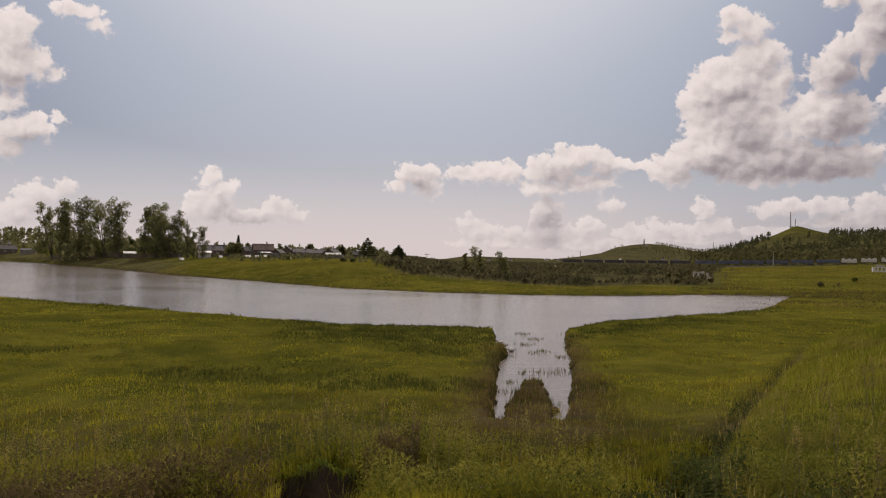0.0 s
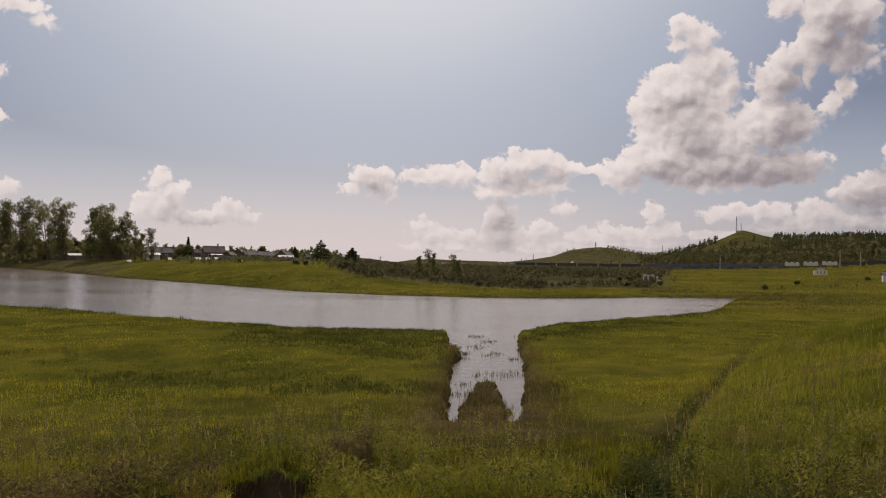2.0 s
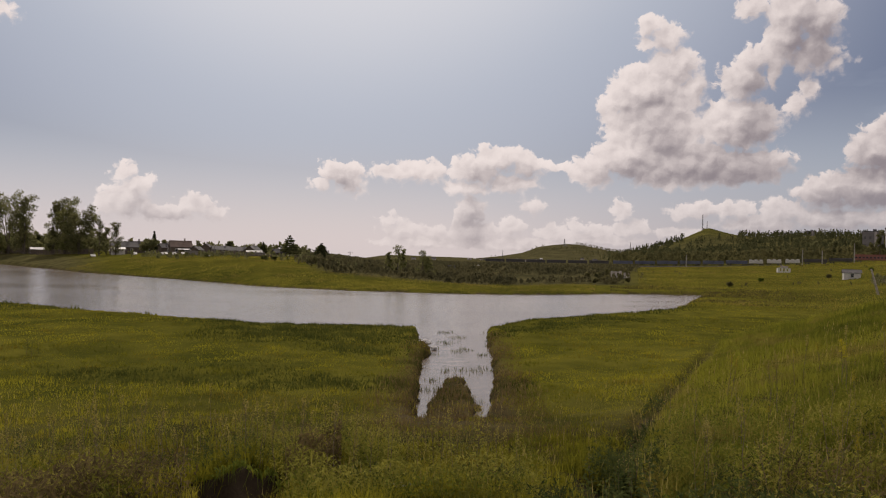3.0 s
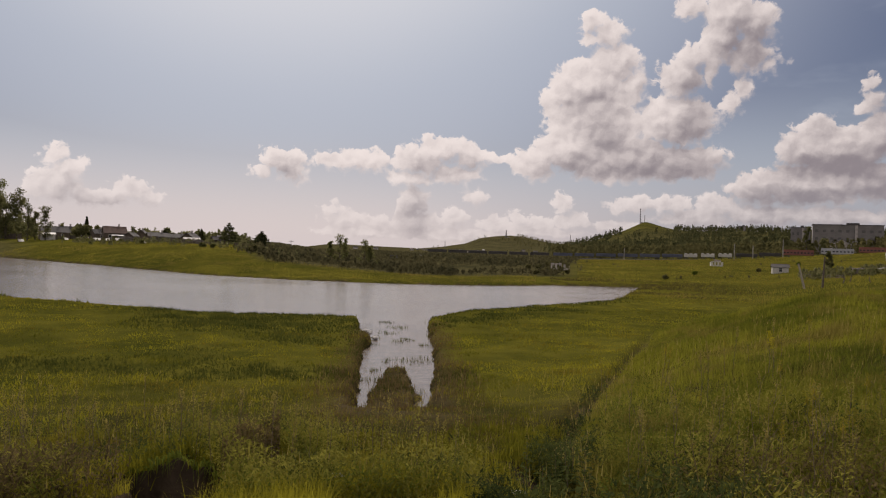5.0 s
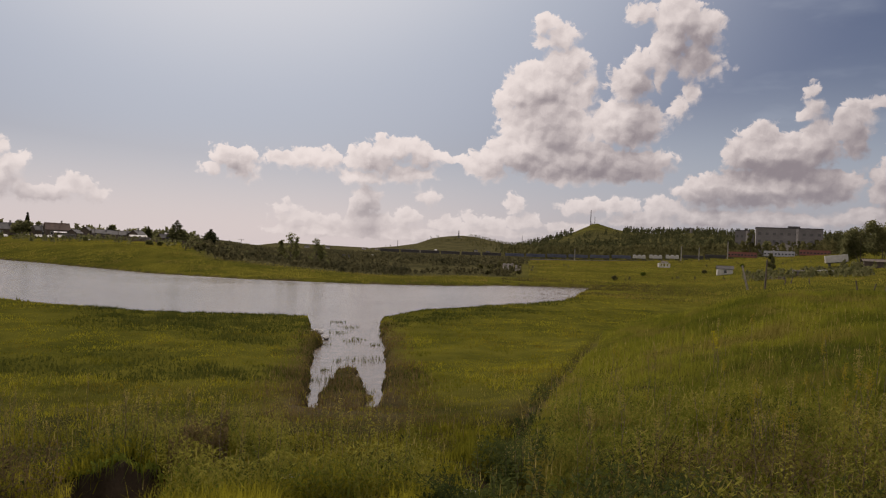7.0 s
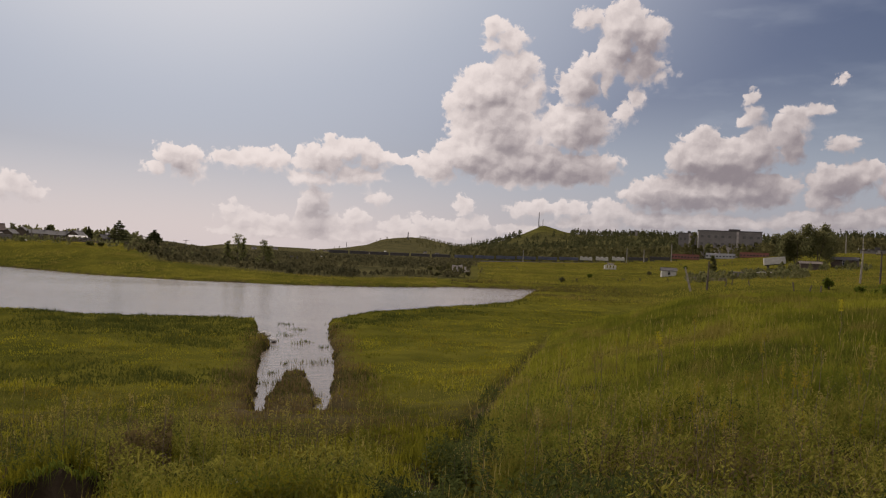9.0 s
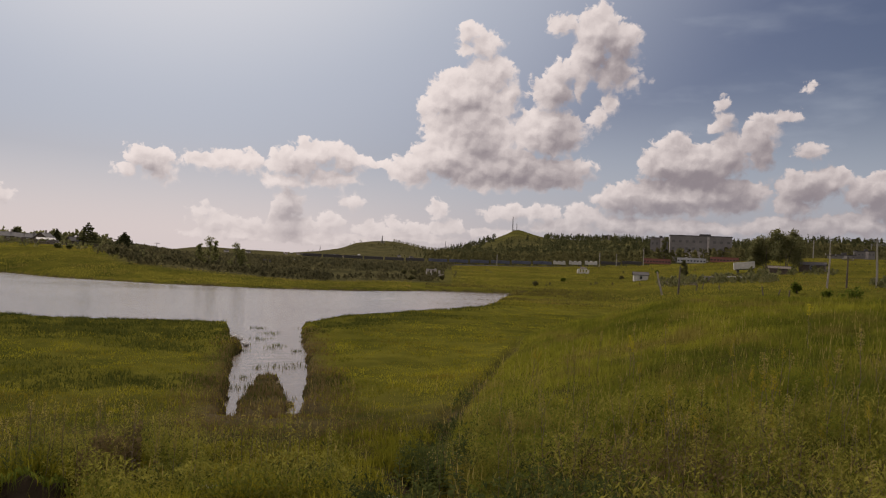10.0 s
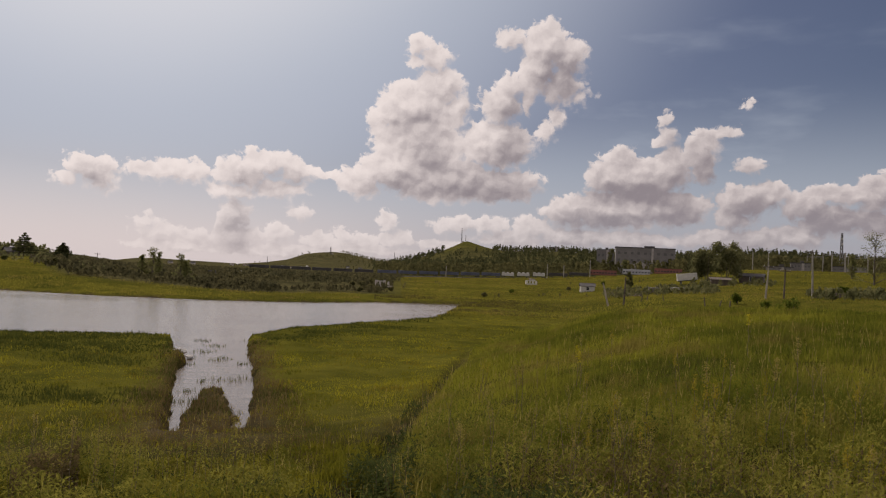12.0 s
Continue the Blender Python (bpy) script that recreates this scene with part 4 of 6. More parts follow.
tree(-2.6, 214, 0.1, 2.4, "bush", 39, "dark garden bush at the village edge", LEAF_DARK, name="garden_bush")
tree(-6.7, 158, -0.2, 3.2, "bush", 40, "pale green willow bush on the bank slope", LEAF_BIRCH, name="willow_bush")
tree(-7.4, 160, -0.35, 2.6, "bush", 41, "pale green willow bush on the bank slope", LEAF_BIRCH, name="willow_bush")
tree(-11.4, 178, -0.1, 2.4, "bush", 42, "small green bush on the grassy slope", LEAF_BIRCH, name="willow_bush")
tree(2.35, 150, 0.95, 1.7, "sparse", 43, "thin half-bare poplar on the spit", LEAF_BIRCH, name="poplar_tree")
tree(2.75, 151, 0.70, 1.2, "sparse", 53, "thin half-bare poplar on the spit", LEAF_BIRCH, name="poplar_tree")
tree(1.7, 150, -0.3, 1.2, "sparse", 44, "young poplar sapling on the spit", LEAF_BIRCH, name="poplar_tree", dense=1.4)
tree(4.2, 152, 0.62, 1.5, "sparse", 45, "thin half-bare poplar on the spit", LEAF_BIRCH, name="poplar_tree")
tree(4.6, 153, 0.1, 1.6, "sparse", 46, "leafy young poplar on the spit", LEAF_BIRCH, name="poplar_tree", dense=1.5)
for i, (az, el, sp) in enumerate(((-4.0, 0.25, 3.0), (-3.2, 0.1, 3.0), (-2.2, -0.05, 2.6), (-1.2, -0.1, 2.6), (0.0, -0.2, 2.4), (1.2, -0.25, 2.4), (2.2, -0.2, 2.4), (3.4, -0.3, 2.4), (4.4, -0.35, 2.4), (0.6, -0.4, 2.0), (3.1, -0.45, 2.2), (3.7, -0.6, 1.6), (5.2, -0.5, 2.0), (-0.6, -0.3, 2.2), (-1.7, -0.2, 2.4), (5.9, -0.75, 1.6))):
    tree(az, 150 + 2.5 * i, el - 0.30, sp, "bush", 60 + i, "dark scrub bush behind the grassy spit", SCRUB, name="scrub_bush", group="scrub bushes behind the spit")

house(-29.6, 452, 12, 9, 3.2, 3.2, 18, WOOD_DARK, SLATE, "old timber house with grey slate roof", 2)
house(-28.35, 420, 10, 7, 3.0, 1.4, -10, WOOD_GREY, SLATE, "low grey wooden barn with flat slate roof", 0, False, "barn")
house(-29.9, 490, 12, 9, 6.0, 2.6, 30, WOOD_GREY, SLATE, "two-storey wooden house with pale roof", 2)
house(-22.2, 278, 5.5, 5, 2.2, 1.0, 5, WOOD_DARK, ROOF_PALE, "dark wooden shed with pale tin roof", 0, False, "shed")
house(-16.9, 232, 10.0, 7, 2.9, 2.2, 12, WOOD_DARK, SLATE, "long timber house with light slate roof", 2)
house(-17.25, 222, 4.6, 3.5, 2.3, 0.7, 12, WHITE, ROOF_PALE, "small whitewashed shed with tin roof", 0, False, "shed")
house(-16.1, 240, 5.5, 6, 2.8, 2.3, -20, WOOD_DARK, SLATE, "timber house with grey gable roof", 1)
house(-13.2, 226, 8.4, 6.5, 3.0, 2.6, 8, WOOD_DARK, ROOF_BROWN, "dark log house with brown gable roof", 2, True, porch=True)
house(-12.1, 224, 4.5, 4, 2.0, 1.4, 60, WOOD_DARK, SLATE, "little dark gabled outbuilding", 0, False, "shed")
house(-11.4, 262, 6.0, 6, 2.6, 2.4, 75, WOOD_DARK, SLATE, "dark timber cottage with steep slate gable", 1)
house(-10.4, 250, 9.0, 7, 2.2, 1.7, 10, WOOD_DARK, SLATE, "long low dark house with slate roof", 3)
house(-9.1, 240, 9.0, 7, 2.1, 1.7, -8, WOOD_DARK, SLATE, "long low dark house with worn slate roof", 3)
house(-8.2, 214, 6.0, 5, 1.9, 1.8, 62, WOOD_DARK, SLATE, "dark log house showing its gable", 1, porch=False)
house(-8.15, 200, 5.4, 3.4, 1.4, 0.6, 8, WOOD_DARK, WHITE, "low shed with bright white sheet roof", 0, False, "shed")
house(-6.35, 206, 4.5, 4, 1.6, 1.4, 20, WOOD_DARK, SLATE, "small dark cottage with grey roof", 1)
house(-14.2, 246, 6.0, 5, 2.4, 1.9, 30, WOOD_DARK, SLATE, "small dark cottage behind trees", 1)
house(6.35, 225, 2.4, 2.4, 1.3, 1.1, 15, WOOD_DARK, SLATE, "tiny dark hut on the river bank", 1, False, "hut")
house(8.2, 300, 3.4, 2.6, 1.2, 0.6, 15, WOOD_GREY, ROOF_PALE, "low pale shed in the scrub", 0, False, "shed")
fence(-27.0, 345, -22.6, 288, 1.9, WOOD_DARK, "dark board fence under the tall birches")
fence(-12.6, 205, -9.6, 198, 0.8, WOOD_DARK, "weathered garden fence along the village", 0.25)
fence(-9.4, 190, -6.9, 176, 0.7, WOOD_DARK, "dark garden fence below the cottages", 0.3)
fence(-5.2, 200, 1.2, 178, 0.8, WOOD_DARK, "dark broken fence behind the spit meadow", 0.3)
fence(-22.2, 268, -18.8, 244, 1.5, WOOD_DARK, "dark board fence below the birches")


def chimney_stack(az, d, el):
    ob = thing("chimney_stack", az, d, 0, "thin dark chimney stack above the roofs", "chimney")
    h = rise(az, d, el)
    bm = bmesh.new()
    tube(bm, (0, 0, 0), (0, 0, h), 0.55, 0.42, 10)
    part("shaft", bm, BRICK_PALE, ob)
    bm = bmesh.new()
    tube(bm, (0, 0, h), (0, 0, h + 0.5), 0.6, 0.6, 10)
    part("rim", bm, IRON, ob)


chimney_stack(-29.8, 500, 1.35)


def sheet_pile(az, d, w, label, mat, name="tin_sheet"):
    """Bent roofing sheets left on the grass."""
    ob = thing(name, az, d, 12, label, "scrap")
    bm = bmesh.new()
    for i in range(6):
        box(bm, -w / 2 + w * (i + 0.5) / 6, 0, 0.35 + 0.06 * (i % 2), w / 6 * 1.02, 1.3, 0.05, rx=24, ry=4 if i % 2 else -4)
    part("sheet", bm, mat, ob)
    bm = bmesh.new()
    box(bm, 0, 0.4, 0.25, w * 0.9, 0.14, 0.5)
    part("prop", bm, WOOD_DARK, ob)


for az, d, w in ((-14.25, 208, 1.6), (-13.6, 206, 1.0), (-12.9, 210, 1.6), (-16.2, 212, 1.3), (-11.3, 186, 0.8), (-18.8, 214, 1.2)):
    sheet_pile(az, d, w, "bright roofing sheets leaning on the grass", WHITE)


# ---- ruin and slope across the water ----
def ruin(az, d):
    ob = thing("ruined_house", az, d, 10, "roofless pale ruin with empty window openings", "ruin")
    ob.scale = (0.75, 0.75, 0.75)
    bm = bmesh.new()
    for x0, w, h in ((-2.6, 0.8, 2.4), (-1.4, 0.6, 2.1), (0.0, 0.7, 2.5), (1.3, 0.6, 2.0), (2.4, 0.8, 1.6)):
        box(bm, x0, 0, h / 2 - 0.2, w, 0.4, h + 0.4)
    box(bm, -0.1, 0, 0.3, 5.4, 0.38, 1.0)
    box(bm, -1.0, 0, 2.1, 2.8, 0.38, 0.35)
    part("front_wall", bm, BRICK_PALE, ob)
    bm = bmesh.new()
    box(bm, 2.7, 2.0, 0.7, 0.4, 3.6, 1.8)
    part("side_wall", bm, BRICK_PALE, ob)


ruin(18.75, 185)
for i, (az, d, el, sp) in enumerate(((17.0, 150, -1.25, 1.2), (17.4, 152, -1.05, 1.1), (17.75, 156, -0.85, 1.3), (18.1, 150, -1.2, 1.0), (19.3, 160, -1.25, 1.0), (18.0, 200, -0.4, 2.0), (18.5, 205, -0.45, 2.2), (19.2, 204, -0.5, 1.8), (17.2, 180, -0.7, 1.6), (16.4, 190, -0.75, 1.8), (26.2, 150, -1.6, 0.8), (32.4, 230, -0.75, 1.4), (34.9, 262, -0.25, 2.4), (28.2, 190, -1.2, 1.0), (46.6, 90, -0.55, 0.9), (47.6, 92, -0.3, 1.3), (44.1, 112, -0.2, 0.8), (50.6, 150, 0.6, 2.2), (45.9, 96, -0.5, 0.8))):
    tree(az, d, el, sp, "bush", 200 + i, "dark leafy bush on the open meadow", SCRUB if i < 12 else HERB, name="meadow_bush", group="bushes on the far meadow", dense=0.45)


# ---- railway ----
RAIL_D = 520.0


def rail_z(az):
    return float(rail_level(az))


def embankment():
    angles = np.arange(4.0, 66.0, 0.5)
    prof = [(-7, -2.4), (-3.6, -0.45), (-2.6, -0.1), (2.6, -0.1), (3.6, -0.45), (7, -2.4)]
    v, t = [], []
    for a in angles:
        for off, dz in prof:
            x, y = polar(a, RAIL_D + off)
            v.append((x, y, rail_z(a) + dz))
    n = len(prof)
    for i in range(len(angles) - 1):
        for j in range(n - 1):
            p = i * n + j
            t += [(p, p + n, p + 1), (p + 1, p + n, p + n + 1)]
    me = mesh_from("railway_embankment", np.array(v), np.array(t))
    me.materials.append(GRAVEL)
    ob = tagged(new("railway_embankment", me), "grey ballast railway embankment", "embankment", kind="structure")
    for off in (-0.76, 0.76):
        v, t = [], []
        for a in angles:
            x, y = polar(a, RAIL_D + off)
            xo, yo = polar(a, RAIL_D + off + 0.08)
            v += [(x, y, rail_z(a) - 0.1), (x, y, rail_z(a) + 0.08), (xo, yo, rail_z(a) + 0.08), (xo, yo, rail_z(a) - 0.1)]
        for i in range(len(angles) - 1):
            for j in range(3):
                p = i * 4 + j
                t += [(p, p + 4, p + 1), (p + 1, p + 4, p + 5)]
        r = mesh_from("rail", np.array(v), np.array(t))
        hang("rail", r, IRON, ob)


embankment()


def wagon(kind, length, body, roof_mat, label):
    """A railway wagon at the origin, along x."""
    ob = tagged(new("railway_wagon"), label, "wagon")
    h = {"coach": 2.9, "open": 2.0, "hopper": 1.9}[kind]
    bm = bmesh.new()
    box(bm, 0, 0, 1.25 + h / 2, length - 0.8, 2.9, h, bevel=0.12)
    n = int(length / 1.3)
    if kind != "coach":
        for i in range(n + 1):
            for s in (-1, 1):
                box(bm, -length / 2 + 0.5 + (length - 1.0) * i / n, s * 1.48, 1.25 + h / 2, 0.14, 0.12, h * 0.96)
    part("body", bm, body, ob)
    bm = bmesh.new()
    if kind == "coach":
        for i in range(5):
            w = 2.9 - 0.5 * i
            box(bm, 0, 0, 1.25 + h + 0.1 * i, length - 0.9, w, 0.14)
        part("roof", bm, roof_mat, ob)
        for i in range(9):
            for s in (-1, 1):
                bw = bmesh.new()
                box(bw, -length / 2 + length * (i + 0.7) / 9.4, s * 1.46, 2.75, 1.1, 0.05, 0.8)
                part("window", bw, GLASS_DARK, ob)
    elif kind == "hopper":
        for i in range(3):
            box(bm, -length / 3 + length / 3 * i, 0, 1.25 + h + 0.25, length * 0.2, 1.8, 0.6, bevel=0.2)
        part("hatch", bm, roof_mat, ob)
    else:
        box(bm, 0, 0, 1.25 + h - 0.12, length - 1.2, 2.5, 0.35, bevel=0.15)
        part("load", bm, GRAVEL, ob)
    for s in (-1, 1):
        bm = bmesh.new()
        box(bm, s * length * 0.34, 0, 0.75, 2.6, 2.2, 0.4)
        bogie = part("bogie", bm, IRON, ob)
        for k in (-0.9, 0.9):
            bm = bmesh.new()
            tube(bm, (s * length * 0.34 + k, -0.85, 0.48), (s * length * 0.34 + k, 0.85, 0.48), 0.46, 0.46, 10)
            part("wheelset", bm, IRON, bogie)
    return ob


def on_rail(az):
    x, y = polar(az, RAIL_D)
    return pose(x, y, rail_z(az) + 0.08, 0, 0, -az)


def train(model, group, places):
    tagged(model, group=group)
    model.matrix_world = on_rail(places[0])
    for az in places[1:]:
        copy_thing(model, on_rail(az))


train(wagon("open", 13.5, BLUE, BLUE, "dull blue open freight wagon on the embankment"), "blue freight train", [18.9, 20.45, 22.0, 23.55, 25.1, 26.65])
train(wagon("hopper", 9.0, WHITE, WHITE, "pale hopper wagon in a freight train"), "pale hopper wagons", [27.9, 29.05, 30.2])
train(wagon("open", 13.5, IRON, IRON, "dark loaded freight wagon on the embankment"), "dark freight wagons", [9.6, 11.1, 12.6, 14.1, 15.65, 17.2, 31.6, 33.1])
train(wagon("coach", 18.0, RUST, RUST, "rust-red passenger coach on the railway"), "red coaches", [34.85, 39.4])
train(wagon("coach", 18.6, SILVER, SILVER, "light grey passenger coach on the railway"), "grey coaches", [37.2])


def line_pole(az, d, el, radius, mat, label, arm=True, lean=0.0, name="utility_pole", group="", arms=1, z=None):
    ob = thing(name, az, d, 0, label, "pole", group, lean=lean, z=z)
    x, y = polar(az, d)
    h = EYE + d * math.tan(radians(el)) - ob.matrix_world.translation.z
    bm = bmesh.new()
    tube(bm, (0, 0, -0.5), (0, 0, h), radius * 1.25, radius * 0.8, 8)
    part("post", bm, mat, ob)
    if arm:
        for k in range(arms):
            bm = bmesh.new()
            box(bm, 0, -0.1, h - 0.35 - 0.6 * k, 1.5, 0.1, 0.1)
            cross = part("crossarm", bm, WOOD_DARK, ob)
            for dx in (-0.65, 0.65):
                bm = bmesh.new()
                tube(bm, (dx, -0.1, h - 0.3 - 0.6 * k), (dx, -0.1, h - 0.05 - 0.6 * k), 0.05, 0.03, 6)
                part("insulator", bm, WHITE, cross)
    return ob


def catenary(az, el, group="catenary masts", d=None):
    d = d or RAIL_D - 6
    ob = line_pole(az, d, el, 0.3, CONCRETE_POLE, "pale concrete catenary mast beside the railway", False, 0, "catenary_mast", group, z=rail_z(az) - 0.6)
    h = EYE + d * math.tan(radians(el)) - (rail_z(az) - 0.6)
    bm = bmesh.new()
    box(bm, 0, 3.0, h - 1.2, 0.14, 6.0, 0.14, rx=6)
    box(bm, 0, 2.4, h - 2.6, 0.10, 4.6, 0.10)
    part("bracket", bm, STEEL, ob)


for az, el in ((23.3, 0.75), (30.8, 1.25), (32.0, 1.2), (33.9, 1.7), (45.0, 2.7), (46.0, 2.65), (49.9, 2.85), (50.7, 2.8), (52.0, 2.8)):
    catenary(az, el)

# ---- towers on the hills ----


def lattice_mast(az, d, el, width, label, name="radio_mast", panels=9, slim=False):
    ob = thing(name, az, d, 20, label, "mast")
    h = rise(az, d, el)
    bm = bmesh.new()
    legs = [(-1, -1), (1, -1), (1, 1), (-1, 1)]
    r = width * 0.1
    for sx, sy in legs:
        tube(bm, (sx * width / 2, sy * width / 2, -2), (sx * width * 0.18, sy * width * 0.18, h), r, r * 0.8, 5)
    part("leg_frame", bm, STEEL, ob)
    bm = bmesh.new()
    for i in range(panels):
        t0, t1 = i / panels, (i + 1) / panels
        w0, w1 = width / 2 * (1 - 0.64 * t0), width / 2 * (1 - 0.64 * t1)
        for k in range(4):
            a, b = legs[k], legs[(k + 1) % 4]
            tube(bm, (a[0] * w0, a[1] * w0, h * t0), (b[0] * w1, b[1] * w1, h * t1), r * 0.6, r * 0.6, 4)
            tube(bm, (a[0] * w1, a[1] * w1, h * t1), (b[0] * w1, b[1] * w1, h * t1), r * 0.6, r * 0.6, 4)
    part("bracing", bm, STEEL, ob)
    if not slim:
        bm = bmesh.new()
        for t in (0.72, 0.86):
            box(bm, 0, -width * 0.3, h * t, width * 0.5, width * 0.15, h * 0.05)
        part("antenna", bm, WHITE, ob)
        bm = bmesh.new()
        box(bm, width * 1.6, 0, 1.4, 4, 4, 3.4)
        part("equipment_cabin", bm, BRICK_PALE, ob)
    return ob


lattice_mast(24.35, 1490, 3.62, 1.7, "tall steel radio mast on the grassy hilltop")
lattice_mast(24.65, 1495, 3.15, 1.2, "shorter steel radio mast beside the tall one", slim=True)
lattice_mast(14.68, 2250, 1.72, 4.0, "squat relay tower on the far green hill", panels=4)
lattice_mast(10.15, 2100, 0.78, 1.8, "thin distant mast above the village slope", slim=True)
lattice_mast(19.4, 1500, 1.55, 1.4, "thin mast over the wooded ridge", slim=True)
lattice_mast(50.45, 620, 4.1, 2.4, "steel lattice tower behind the station")


# ---- industrial blocks and station ----
def block(az, d, w, deep, el, turn, label, rows, cols, mat=CONCRETE, base=None, name="factory_building"):
    x, y = polar(az, d)
    z = gz(x, y) if base is None else base
    ob = thing(name, az, d, turn, label, "building", z=z)
    h = EYE + d * math.tan(radians(el)) - z
    bm = bmesh.new()
    box(bm, 0, 0, h / 2 - 1, w, deep, h + 2)
    part("wall", bm, mat, ob)
    bm = bmesh.new()
    box(bm, 0, 0, h + 0.25, w + 0.8, deep + 0.8, 0.5)
    box(bm, w * 0.08, 0, h + 1.2, w * 0.18, deep * 0.4, 1.6)
    part("roof", bm, SLATE, ob)
    for r in range(rows):
        for c in range(cols):
            bm = bmesh.new()
            box(bm, -w / 2 + w * (c + 0.5) / cols, -deep / 2 - 0.04, h * (0.36 + 0.56 * (r + 0.5) / rows), w / cols * 0.42, 0.14, h * 0.5 / rows * 0.38)
            part("window", bm, GLASS_DUSTY, ob)
    bm = bmesh.new()
    box(bm, w * 0.12, -deep / 2 - 0.3, h / 2, 1.6, 0.6, h)
    part("stair_tower", bm, BRICK_PALE, ob)
    return ob


block(37.72, 640, 46, 18, 2.66, 4, "long grey concrete factory block with flat roof", 2, 9)
block(34.95, 660, 14, 12, 2.45, 0, "small grey concrete block among trees", 2, 4)
block(31.3, 1400, 16, 10, 2.5, 0, "distant flat-roofed block on the ridge", 2, 4)
house(37.4, 600, 12, 8, 7.0, 3.0, 10, BRICK_PALE, SLATE, "gabled brick workshop before the factory", 3, False, "workshop", gable=True)
block(48.0, 560, 12, 10, 2.0, 2, "low grey station building with flat roof", 1, 6, CONCRETE, None, "station_building")
block(46.7, 555, 16, 8, 1.7, 2, "long pale station platform shed", 1, 5, CONCRETE, None, "station_building")
block(50.9, 560, 20, 8, 1.85, 0, "long low pale depot building", 1, 5, CONCRETE, None, "station_building")


def gantry(az, d, el, span, base):
    ob = thing("railway_gantry", az, d, 0, "steel portal gantry over the tracks", "gantry", z=base)
    h = EYE + d * math.tan(radians(el)) - base
    for s in (-1, 1):
        bm = bmesh.new()
        box(bm, s * span / 2, 0, h / 2, 0.5, 0.5, h)
        part("column", bm, CONCRETE_POLE, ob)
    bm = bmesh.new()
    for z in (h - 0.2, h - 1.2):
        box(bm, 0, 0, z, span, 0.2, 0.2)
    for i in range(8):
        x = -span / 2 + span * (i + 0.5) / 8
        box(bm, x, 0, h - 0.7, 0.12, 0.12, 1.4, ry=40 if i % 2 else -40)
    part("beam", bm, STEEL, ob)


gantry(50.0, 530, 2.75, 12, 13.0)
gantry(51.6, 540, 2.6, 14, 13.5)
gantry(48.9, 575, 2.55, 10, 13.0)
for az, el, d, sp, seed in ((35.35, 2.55, 560, 3.2, 1), (33.9, 1.9, 600, 4, 2), (40.6, 2.5, 600, 4.5, 3), (32.7, 1.85, 640, 5, 4), (36.4, 1.75, 590, 4, 5), (31.6, 1.75, 650, 5, 6)):
    tree(az, d, el, sp * 1.5, "birch", 300 + seed, "dark leafy tree beyond the railway", LEAF_DARK, 1, "poplar_tree", "trees behind the railway", 0.7)

# big poplars by the yard
POP = "poplars by the farmyard"
for i, (az, d, el, sp, st) in enumerate(((41.2, 240, 2.75, 3.0, 2), (42.1, 238, 3.15, 3.2, 2), (43.35, 236, 3.4, 3.0, 2), (44.2, 242, 3.3, 2.8, 2))):
    tree(az, d, el, sp * 1.75, "birch", 320 + i, "broad dark poplar by the farmyard", LEAF_DARK, st, "poplar_tree", POP, 1.25, 0.3)
tree(36.75, 225, 0.95, 1.6, "birch", 340, "small leafy tree beside a leaning pole", LEAF_DARK, 1, "poplar_tree", dense=0.9)
tree(52.4, 250, 4.2, 6.5, "sparse", 341, "tall airy poplar near the depot", LEAF_BIRCH, name="poplar_tree", dense=1.3)
tree(53.4, 250, 4.0, 3.4, "birch", 342, "tall airy poplar near the depot", LEAF_BIRCH, 2, "poplar_tree", dense=1.0)
tree(51.1, 300, 2.7, 2.6, "sparse", 343, "thin poplar near the depot", LEAF_BIRCH, name="poplar_tree", dense=1.2)


# ---- farmyard and poles on the near meadow ----
def cottage_ruin(az, d):
    ob = thing("derelict_cottage", az, d, 8, "small white derelict cottage with holes", "cottage")
    ob.scale = (0.66, 0.66, 0.66)
    bm = bmesh.new()
    for x0, w, h in ((-2.4, 0.9, 2.4), (-0.9, 0.7, 2.4), (0.7, 0.8, 2.3), (2.3, 1.0, 2.0)):
        box(bm, x0, -1.8, h / 2 - 0.2, w, 0.3, h + 0.4)
    box(bm, 0, -1.8, 0.3, 5.6, 0.28, 0.9)
    box(bm, -0.3, -1.8, 2.3, 4.4, 0.28, 0.4)
    box(bm, 2.75, 0, 1.0, 0.3, 3.6, 2.4)
    box(bm, -2.75, 0, 1.0, 0.3, 3.6, 2.4)
    part("wall", bm, WHITE, ob)
    bm = bmesh.new()
    box(bm, 0.4, 0.2, 2.9, 3.4, 2.4, 0.12, rx=22, ry=6)
    box(bm, -1.2, 0.6, 2.8, 0.16, 3.0, 0.16, rx=30)
    part("broken_roof", bm, WOOD_DARK, ob)


cottage_ruin(29.65, 270)
house(33.75, 215, 4.6, 3.6, 1.9, 0.9, 6, WHITE, SLATE, "little whitewashed bath-house with slate roof", 1, False, "bath_house", size=0.82)


